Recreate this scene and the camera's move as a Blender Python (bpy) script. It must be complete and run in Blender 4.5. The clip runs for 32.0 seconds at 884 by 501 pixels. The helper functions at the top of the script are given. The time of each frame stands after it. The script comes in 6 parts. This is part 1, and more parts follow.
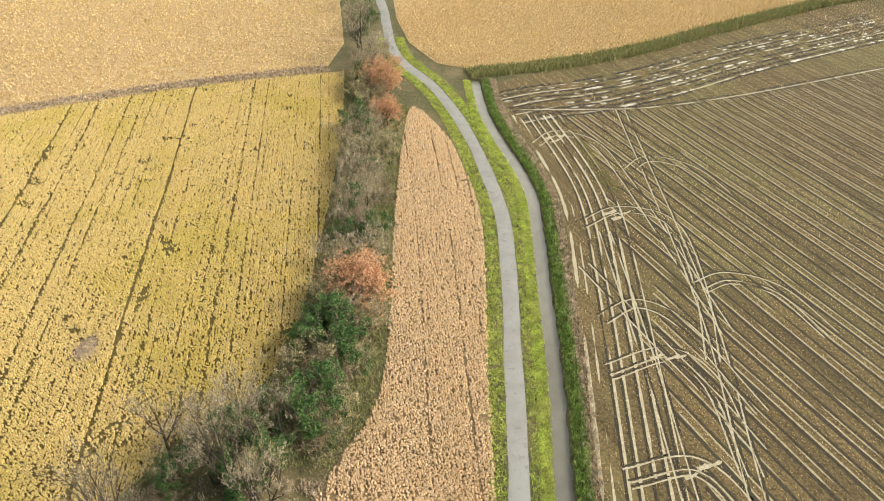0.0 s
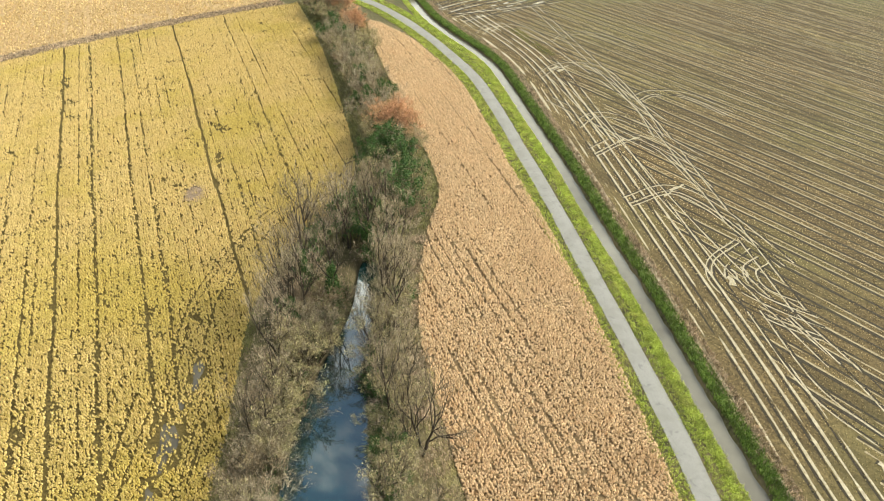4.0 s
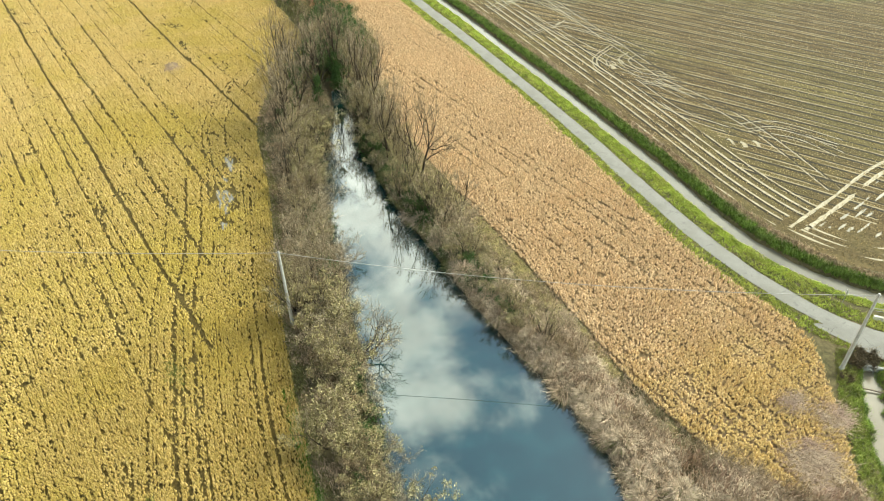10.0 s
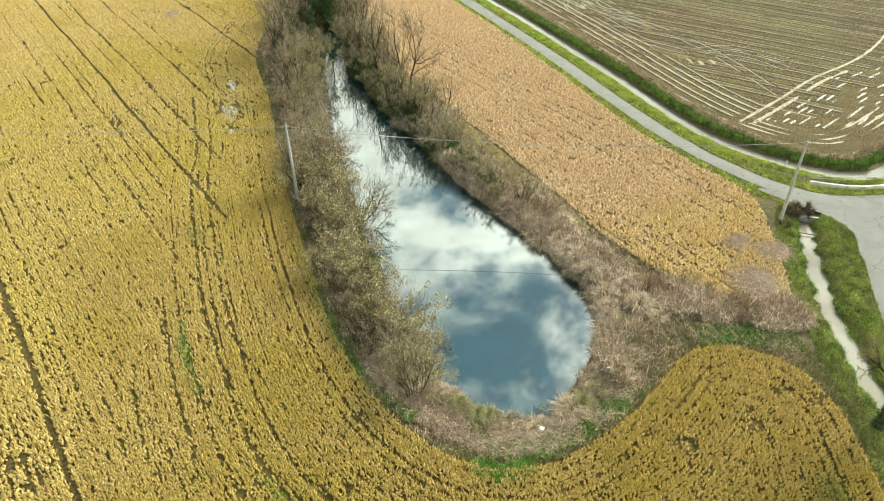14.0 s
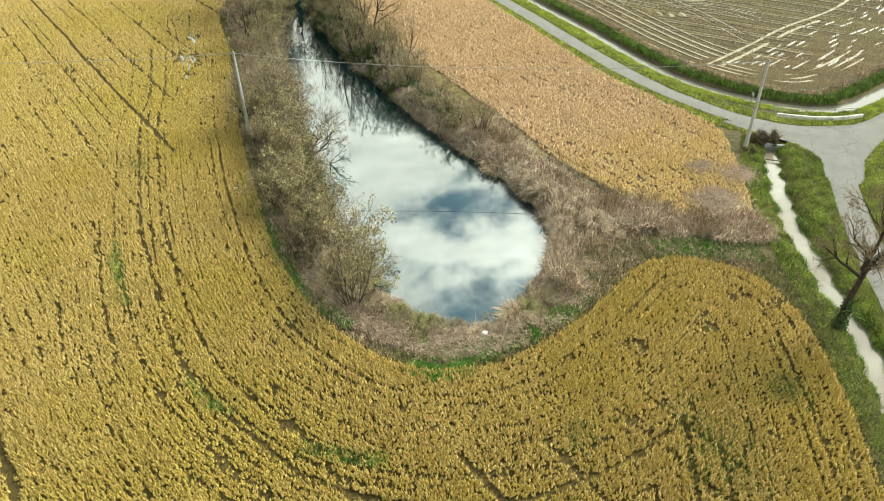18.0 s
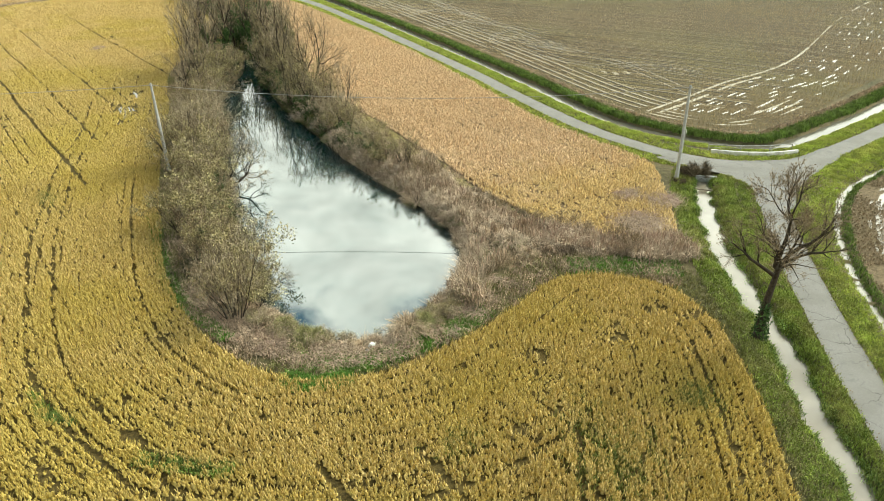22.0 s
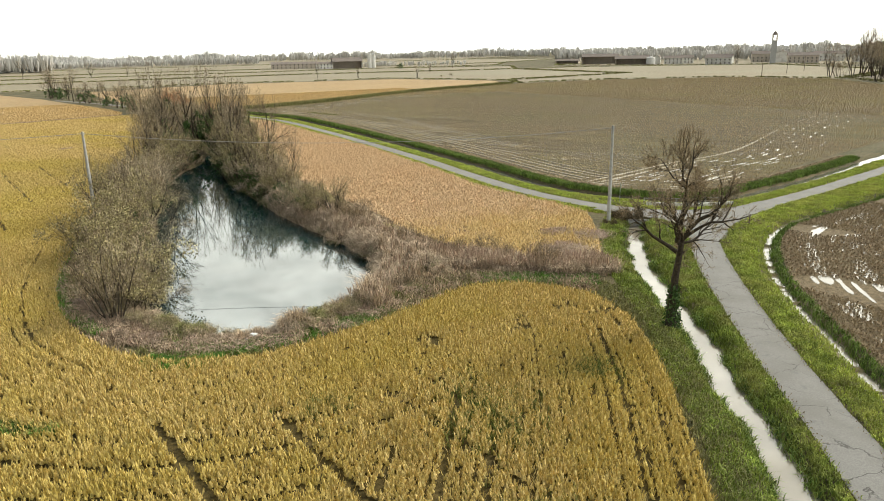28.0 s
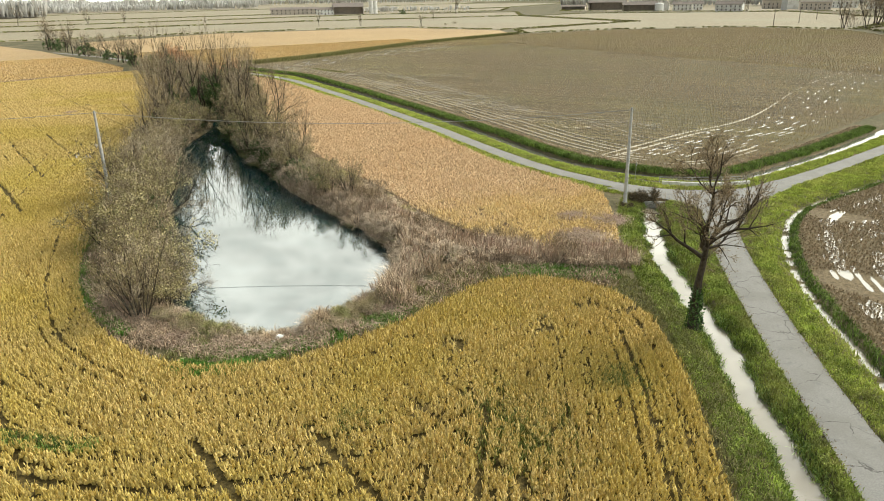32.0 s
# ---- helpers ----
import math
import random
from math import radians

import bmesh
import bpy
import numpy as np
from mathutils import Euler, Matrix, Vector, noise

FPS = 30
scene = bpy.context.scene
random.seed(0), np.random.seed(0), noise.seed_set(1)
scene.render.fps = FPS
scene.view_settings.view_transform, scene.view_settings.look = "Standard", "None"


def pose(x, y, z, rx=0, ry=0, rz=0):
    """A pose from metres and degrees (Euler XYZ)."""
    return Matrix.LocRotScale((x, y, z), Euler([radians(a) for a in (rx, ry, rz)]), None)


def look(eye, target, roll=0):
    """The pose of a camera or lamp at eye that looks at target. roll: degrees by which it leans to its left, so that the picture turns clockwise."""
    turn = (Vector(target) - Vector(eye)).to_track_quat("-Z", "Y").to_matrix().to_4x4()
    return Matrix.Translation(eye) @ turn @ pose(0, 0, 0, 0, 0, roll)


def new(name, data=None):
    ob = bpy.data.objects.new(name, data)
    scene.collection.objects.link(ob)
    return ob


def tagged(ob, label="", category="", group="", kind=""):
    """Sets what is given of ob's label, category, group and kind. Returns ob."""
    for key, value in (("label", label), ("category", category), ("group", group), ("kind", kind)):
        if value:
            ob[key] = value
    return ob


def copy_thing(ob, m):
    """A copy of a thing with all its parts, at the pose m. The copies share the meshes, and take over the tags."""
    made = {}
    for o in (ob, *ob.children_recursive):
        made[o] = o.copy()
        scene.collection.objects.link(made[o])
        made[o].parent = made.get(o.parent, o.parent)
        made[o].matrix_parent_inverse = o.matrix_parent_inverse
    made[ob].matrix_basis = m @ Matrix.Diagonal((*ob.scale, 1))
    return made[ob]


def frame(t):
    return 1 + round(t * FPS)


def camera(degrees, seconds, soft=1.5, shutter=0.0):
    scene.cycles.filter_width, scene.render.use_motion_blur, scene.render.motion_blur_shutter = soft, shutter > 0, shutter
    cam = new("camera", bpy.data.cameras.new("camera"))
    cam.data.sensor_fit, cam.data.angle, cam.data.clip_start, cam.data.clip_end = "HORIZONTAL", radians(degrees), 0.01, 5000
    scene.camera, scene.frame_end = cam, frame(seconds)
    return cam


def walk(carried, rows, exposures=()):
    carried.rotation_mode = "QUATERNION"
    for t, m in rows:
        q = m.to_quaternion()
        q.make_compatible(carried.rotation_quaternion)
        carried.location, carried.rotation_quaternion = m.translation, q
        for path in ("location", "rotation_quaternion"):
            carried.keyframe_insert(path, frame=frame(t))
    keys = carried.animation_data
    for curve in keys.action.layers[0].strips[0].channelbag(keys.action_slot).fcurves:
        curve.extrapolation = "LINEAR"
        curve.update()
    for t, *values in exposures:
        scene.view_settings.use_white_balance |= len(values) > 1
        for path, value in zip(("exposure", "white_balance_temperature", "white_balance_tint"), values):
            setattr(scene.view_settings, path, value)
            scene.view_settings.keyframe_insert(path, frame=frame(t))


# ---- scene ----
from mathutils.geometry import tessellate_polygon

cam = camera(64.4, 32.0, 0.95)
METRES, EYE, TILT, LEAN, TURN = 155.0, 65.68, -39.25, -1.0, 0.0
ROWS = [
    (0.0, 0.0, 0.0, 0.0, 0.0, 0.0, 0.0),
    (0.5, -0.0335, -0.0384, -0.0318, -2.23, -0.09, 1.82),
    (1.0, -0.063, -0.0677, -0.0582, -4.04, -0.14, 3.31),
    (1.5, -0.0971, -0.0976, -0.0844, -6.09, -0.29, 4.93),
    (2.0, -0.1271, -0.1208, -0.1094, -7.81, -0.42, 6.44),
    (2.5, -0.1448, -0.1326, -0.1234, -8.7, -0.48, 7.22),
    (3.0, -0.1614, -0.1438, -0.1385, -9.58, -0.53, 7.99),
    (3.5, -0.1763, -0.1521, -0.1521, -10.42, -0.55, 8.63),
    (4.0, -0.1915, -0.1617, -0.1664, -11.2, -0.64, 9.46),
    (4.5, -0.207, -0.1706, -0.1806, -12.08, -0.7, 10.27),
    (6.5, -0.263, -0.2048, -0.2325, -15.38, -1.16, 13.44),
    (7.0, -0.2761, -0.2149, -0.2456, -16.16, -1.29, 14.17),
    (7.5, -0.2892, -0.2257, -0.2599, -16.97, -1.48, 14.89),
    (8.0, -0.3029, -0.2375, -0.2747, -17.84, -1.75, 15.6),
    (8.5, -0.3166, -0.2503, -0.2902, -18.7, -2.03, 16.25),
    (9.0, -0.3292, -0.2638, -0.3068, -19.45, -2.26, 16.91),
    (9.5, -0.3427, -0.277, -0.3235, -20.29, -2.52, 17.6),
    (10.0, -0.3558, -0.291, -0.3394, -21.14, -2.87, 18.27),
    (10.5, -0.3674, -0.3037, -0.3541, -21.98, -3.14, 18.95),
    (11.0, -0.378, -0.3145, -0.367, -22.28, -3.18, 19.17),
    (11.5, -0.3857, -0.324, -0.3769, -22.32, -3.14, 19.22),
    (12.0, -0.3924, -0.3311, -0.3869, -22.34, -3.0, 19.3),
    (12.5, -0.3981, -0.335, -0.3985, -22.36, -2.89, 19.36),
    (13.0, -0.403, -0.3374, -0.4096, -22.41, -2.77, 19.41),
    (13.5, -0.4074, -0.3389, -0.4195, -22.48, -2.67, 19.43),
    (14.0, -0.411, -0.3388, -0.4292, -22.5, -2.54, 19.48),
    (14.5, -0.4136, -0.338, -0.4382, -22.57, -2.43, 19.52),
    (16.5, -0.41, -0.333, -0.4711, -22.72, -1.97, 19.73),
    (17.0, -0.4067, -0.3312, -0.4793, -22.75, -1.86, 19.79),
    (17.5, -0.4028, -0.3293, -0.4875, -22.78, -1.8, 19.82),
    (18.0, -0.3979, -0.3275, -0.4954, -22.8, -1.43, 19.88),
    (18.5, -0.3935, -0.3257, -0.5031, -22.85, -0.21, 19.93),
    (19.0, -0.3874, -0.3238, -0.5123, -22.88, 1.23, 19.98),
    (19.5, -0.3816, -0.3228, -0.5201, -22.97, 2.39, 19.97),
    (20.0, -0.3766, -0.3213, -0.5272, -23.0, 3.43, 20.0),
    (20.5, -0.3711, -0.3186, -0.5368, -23.05, 4.57, 20.01),
    (21.0, -0.3667, -0.3175, -0.5426, -23.12, 5.41, 20.0),
    (21.5, -0.362, -0.3163, -0.5491, -23.14, 6.12, 20.03),
    (22.0, -0.358, -0.3151, -0.555, -23.18, 6.73, 20.07),
    (22.5, -0.3542, -0.3142, -0.5597, -23.21, 7.25, 20.07),
    (23.0, -0.3503, -0.313, -0.5652, -23.24, 7.94, 20.11),
    (23.5, -0.3471, -0.3109, -0.571, -23.24, 8.51, 20.14),
    (24.0, -0.3436, -0.308, -0.5784, -23.26, 9.24, 20.15),
    (24.5, -0.3407, -0.3058, -0.5851, -23.31, 9.88, 20.15),
    (25.0, -0.3384, -0.304, -0.5912, -23.34, 11.06, 20.18),
    (25.5, -0.3362, -0.3018, -0.5987, -23.36, 12.54, 20.23),
    (27.5, -0.3298, -0.2957, -0.6259, -23.51, 17.7, 20.37),
    (28.0, -0.3287, -0.2935, -0.6342, -23.55, 19.1, 20.42),
    (28.5, -0.3277, -0.2917, -0.6407, -23.37, 20.33, 20.3),
    (29.0, -0.3263, -0.2903, -0.6466, -22.85, 21.8, 19.93),
    (29.5, -0.3246, -0.2887, -0.6526, -22.25, 23.55, 19.54),
    (30.0, -0.3229, -0.2875, -0.6571, -21.78, 24.98, 19.21),
    (30.5, -0.3247, -0.2889, -0.6521, -22.3, 23.42, 19.56),
    (31.0, -0.328, -0.292, -0.6396, -23.44, 20.09, 20.35),
    (31.5, -0.33, -0.296, -0.6246, -23.51, 17.47, 20.37),
    (32.0, -0.3328, -0.2996, -0.6103, -23.47, 14.84, 20.26),
]
EXPOSURES = [(0.0, -0.02, 6620, 4), (4.0, 0.1, 6620, 0), (9.0, 0.14, 6620, -6), (14.0, 0.04, 6620, -8), (19.0, -0.12, 6620, -6), (25.0, -0.2, 6620, -3), (28.0, -0.48, 6620, 3), (30.0, -0.88, 6620, 5), (31.0, -0.56, 6620, 4), (32.0, -0.3, 6620, 1)]
walk(cam, [(t, pose(0, 0, EYE, TILT, LEAN, TURN) @ pose(METRES * x, METRES * y, METRES * z, 90 + pitch, roll, yaw)) for t, x, y, z, yaw, pitch, roll in ROWS], EXPOSURES)

# ---- light: a hazy autumn sky with broken cloud, sun ahead of the first view ----
SUN_AZ, SUN_EL = radians(84.0), radians(40.0)      # azimuth from +y towards +x
SUN_DIR = Vector((math.sin(SUN_AZ) * math.cos(SUN_EL), math.cos(SUN_AZ) * math.cos(SUN_EL), math.sin(SUN_EL)))


class Nodes:
    """Short notation for node trees."""

    def __init__(self, tree):
        self.tree = tree
        tree.nodes.clear()

    def add(self, kind, values=None, **props):
        n = self.tree.nodes.new(kind)
        for key, value in props.items():
            setattr(n, key, value)
        for key, value in (values or {}).items():
            if isinstance(value, bpy.types.NodeSocket):
                self.tree.links.new(value, n.inputs[key])
            else:
                n.inputs[key].default_value = value
        return n

    def math(self, op, a, b=0.0, clamp=False):
        return self.add("ShaderNodeMath", {0: a, 1: b}, operation=op, use_clamp=clamp).outputs[0]

    def noise(self, vector, scale, detail=3.0, rough=0.55, distortion=0.0):
        return self.add("ShaderNodeTexNoise", {"Vector": vector, "Scale": scale, "Detail": detail, "Roughness": rough, "Distortion": distortion}).outputs["Fac"]

    def ramp(self, fac, lo, hi):
        return self.add("ShaderNodeMapRange", {0: fac, 1: lo, 2: hi}, interpolation_type="SMOOTHSTEP").outputs[0]

    def mix(self, fac, a, b, blend="MIX"):
        return self.add("ShaderNodeMix", {0: fac, 6: a, 7: b}, data_type="RGBA", blend_type=blend).outputs[2]

    def bump(self, height, distance, strength=1.0):
        return self.add("ShaderNodeBump", {"Height": height, "Distance": distance, "Strength": strength}).outputs[0]


def rgb(r, g, b):
    return (r, g, b, 1.0)


world = bpy.data.worlds.new("sky")
scene.world = world
world.use_nodes = True
w = Nodes(world.node_tree)
way = w.add("ShaderNodeTexCoord").outputs["Generated"]
sep = w.add("ShaderNodeSeparateXYZ", {0: way})
up = w.math("MAXIMUM", sep.outputs[2], 0.0)
flat = w.math("ADD", up, 0.12)
deck = w.add("ShaderNodeCombineXYZ", {0: w.math("DIVIDE", sep.outputs[0], flat), 1: w.math("DIVIDE", sep.outputs[1], flat), 2: 0.0}).outputs[0]
sky = w.add("ShaderNodeTexSky", sky_type="NISHITA", sun_disc=False, sun_elevation=SUN_EL, sun_rotation=SUN_AZ)
sky_dim = w.mix(1.0, sky.outputs[0], rgb(0.20, 0.20, 0.185), "MULTIPLY")
lumps = w.noise(deck, 5.0, 9.0, 0.6, 0.25)
lumps = w.math("ADD", w.math("MULTIPLY", w.noise(deck, 1.5, 3.0), 0.6), w.math("MULTIPLY", lumps, 0.55))
cover = w.ramp(w.math("ADD", lumps, w.math("MULTIPLY", w.math("SUBTRACT", 0.68, up), 0.6)), 0.50, 0.64)
cover = w.math("MAXIMUM", cover, w.ramp(up, 0.46, 0.2))
near_sun = w.add("ShaderNodeVectorMath", {0: way, 1: tuple(SUN_DIR)}, operation="DOT_PRODUCT").outputs["Value"]
glow = w.math("POWER", w.math("MAXIMUM", near_sun, 0.0), 2.0)
body = w.add("ShaderNodeMapRange", {0: w.noise(deck, 4.0, 7.0, 0.62, 0.3), 1: 0.32, 2: 0.7, 3: 1.3, 4: 0.62}).outputs[0]
body = w.math("ADD", 1.0, w.math("MULTIPLY", w.math("SUBTRACT", body, 1.0), w.ramp(up, 0.12, 0.4)))
bright = w.math("MULTIPLY", body, w.math("ADD", w.math("MULTIPLY", w.math("ADD", 0.9, w.math("MULTIPLY", w.ramp(up, 0.86, 0.5), 1.5)), w.math("ADD", 0.3, w.math("MULTIPLY", w.ramp(near_sun, -0.55, 0.45), 0.7))), w.math("MULTIPLY", glow, 2.3)))
cloud = w.mix(1.0, rgb(1.0, 0.972, 0.925), w.add("ShaderNodeCombineColor", {0: bright, 1: bright, 2: bright}).outputs[0], "MULTIPLY")
out = w.add("ShaderNodeBackground", {0: w.mix(cover, sky_dim, cloud), 1: 1.0})
w.add("ShaderNodeOutputWorld", {0: out.outputs[0]})

sun_data = bpy.data.lights.new("sun", "SUN")
sun_data.energy, sun_data.angle, sun_data.color = 4.2, radians(10.0), (1.0, 0.92, 0.79)
sun = new("sun", sun_data)
sun.matrix_world = look((0, 0, 0), tuple(-SUN_DIR))

# ---- materials ----


def material(name):
    m = bpy.data.materials.new(name)
    m.use_nodes = True
    return m, Nodes(m.node_tree)


def finish(m, n, colour, rough=0.9, normal=None, **extra):
    values = {"Base Color": colour, "Roughness": rough, "Specular IOR Level": extra.pop("specular", 0.25)}
    if normal is not None:
        values["Normal"] = normal
    values.update({k.replace("_", " ").title(): v for k, v in extra.items()})
    b = n.add("ShaderNodeBsdfPrincipled", values)
    n.add("ShaderNodeOutputMaterial", {0: b.outputs[0]})
    return m


def place(n):
    return n.add("ShaderNodeNewGeometry").outputs["Position"]


def island(n):
    return n.add("ShaderNodeNewGeometry").outputs["Random Per Island"]


def earthy(name, dark, light, accent, fine=2.5, coarse=0.06, rough=0.95, depth=0.06, banded=False):
    """Rough ground: grain, clods and broad stains of a second colour."""
    m, n = material(name)
    p = place(n)
    a = n.ramp(n.noise(p, fine, 5.0, 0.65), 0.30, 0.72)
    b = n.ramp(n.noise(p, coarse, 4.0, 0.6), 0.42, 0.66)
    colour = n.mix(n.math("MULTIPLY", b, 0.75), n.mix(a, dark, light), accent)
    if banded:
        colour = passes(n, p, colour)
    h = n.math("ADD", n.noise(p, fine * 2.0, 4.0, 0.7), n.math("MULTIPLY", n.noise(p, fine * 0.35, 3.0), 1.5))
    return finish(m, n, colour, rough, n.bump(h, depth, 0.9))


LINES = np.array((0.46, -0.888)) / np.hypot(0.46, 0.888)
CROSS = np.array((-LINES[1], LINES[0]))


def passes(n, p, colour, lo=0.66, hi=1.36):
    """Tones that change from one tractor pass to the next, drawn out along the field."""
    across = n.add("ShaderNodeVectorMath", {0: p, 1: (float(CROSS[0]), float(CROSS[1]), 0.0)}, operation="DOT_PRODUCT").outputs["Value"]
    along = n.add("ShaderNodeVectorMath", {0: p, 1: (float(LINES[0]), float(LINES[1]), 0.0)}, operation="DOT_PRODUCT").outputs["Value"]
    drawn = n.add("ShaderNodeCombineXYZ", {0: n.math("MULTIPLY", across, 0.42), 1: n.math("MULTIPLY", along, 0.012), 2: 0.0}).outputs[0]
    f = n.add("ShaderNodeMapRange", {0: n.noise(drawn, 1.0, 4.0, 0.7), 1: 0.3, 2: 0.7, 3: lo, 4: hi}).outputs[0]
    return n.mix(1.0, colour, n.add("ShaderNodeCombineColor", {0: f, 1: f, 2: f}).outputs[0], "MULTIPLY")


def plants(name, low, high, patch, scale=0.045, grain=2.2, rough=0.8, dim=0.82, lit=1.15, banded=False, ripe=None, south=None):
    """Leaves and stalks: each plant has its own tone, and stands of them shift in broad patches."""
    m, n = material(name)
    p = place(n)
    own = n.mix(island(n), low, high)
    if ripe:
        north = n.add("ShaderNodeSeparateXYZ", {0: p}).outputs[1]
        own = n.mix(n.math("MULTIPLY", n.ramp(north, 12.0, 55.0), 0.45), own, ripe)
    if south:
        at_y = n.add("ShaderNodeSeparateXYZ", {0: p}).outputs[1]
        blotch = n.math("ADD", at_y, n.math("MULTIPLY", n.noise(p, 0.3, 3.0), 22.0))
        own = n.mix(n.math("MULTIPLY", n.ramp(blotch, -17.0, -36.0), 0.75), own, south)
    broad = n.ramp(n.noise(p, scale, 5.0, 0.62), 0.44, 0.64)
    colour = n.mix(n.math("MULTIPLY", broad, 0.7), own, patch)
    fine = n.add("ShaderNodeMapRange", {0: n.noise(p, grain, 3.0), 1: 0.3, 2: 0.7, 3: dim, 4: lit}).outputs[0]
    colour = n.mix(1.0, colour, n.add("ShaderNodeCombineColor", {0: fine, 1: fine, 2: fine}).outputs[0], "MULTIPLY")
    if banded:
        colour = passes(n, p, colour)
    return finish(m, n, colour, rough, specular=0.2)


def water(name, deep, ior=1.6, ripple=0.0, murk=1.0):
    m, n = material(name)
    p = place(n)
    normal = n.bump(n.noise(p, 3.0, 2.0), 0.02, ripple)
    fres = n.add("ShaderNodeFresnel", {"IOR": ior, "Normal": normal}).outputs[0]
    bed = n.add("ShaderNodeBsdfDiffuse", {"Color": n.mix(n.ramp(n.noise(p, 0.35, 4.0), 0.35, 0.7), deep, tuple(c * murk for c in deep[:3]) + (1.0,))})
    top = n.add("ShaderNodeBsdfGlossy", {"Color": rgb(1, 1, 1), "Roughness": 0.02, "Normal": normal})
    s = n.add("ShaderNodeMixShader", {0: fres, 1: bed.outputs[0], 2: top.outputs[0]})
    n.add("ShaderNodeOutputMaterial", {0: s.outputs[0]})
    return m


def bark(name, dark, light, scale=6.0):
    m, n = material(name)
    p = place(n)
    f = n.ramp(n.noise(p, scale, 5.0, 0.7), 0.3, 0.72)
    return finish(m, n, n.mix(f, dark, light), 0.95, n.bump(n.noise(p, scale * 2.5, 4.0), 0.03, 0.8))


def painted(name, colour, wear, rough=0.6, scale=3.0, metallic=0.0):
    m, n = material(name)
    p = place(n)
    f = n.ramp(n.noise(p, scale, 6.0, 0.7), 0.42, 0.72)
    f2 = n.math("MULTIPLY", n.noise(p, scale * 9, 3.0), 0.25)
    return finish(m, n, n.mix(n.math("ADD", f, f2, True), colour, wear), rough, n.bump(n.noise(p, scale * 12, 3.0), 0.01, 0.5), metallic=metallic)


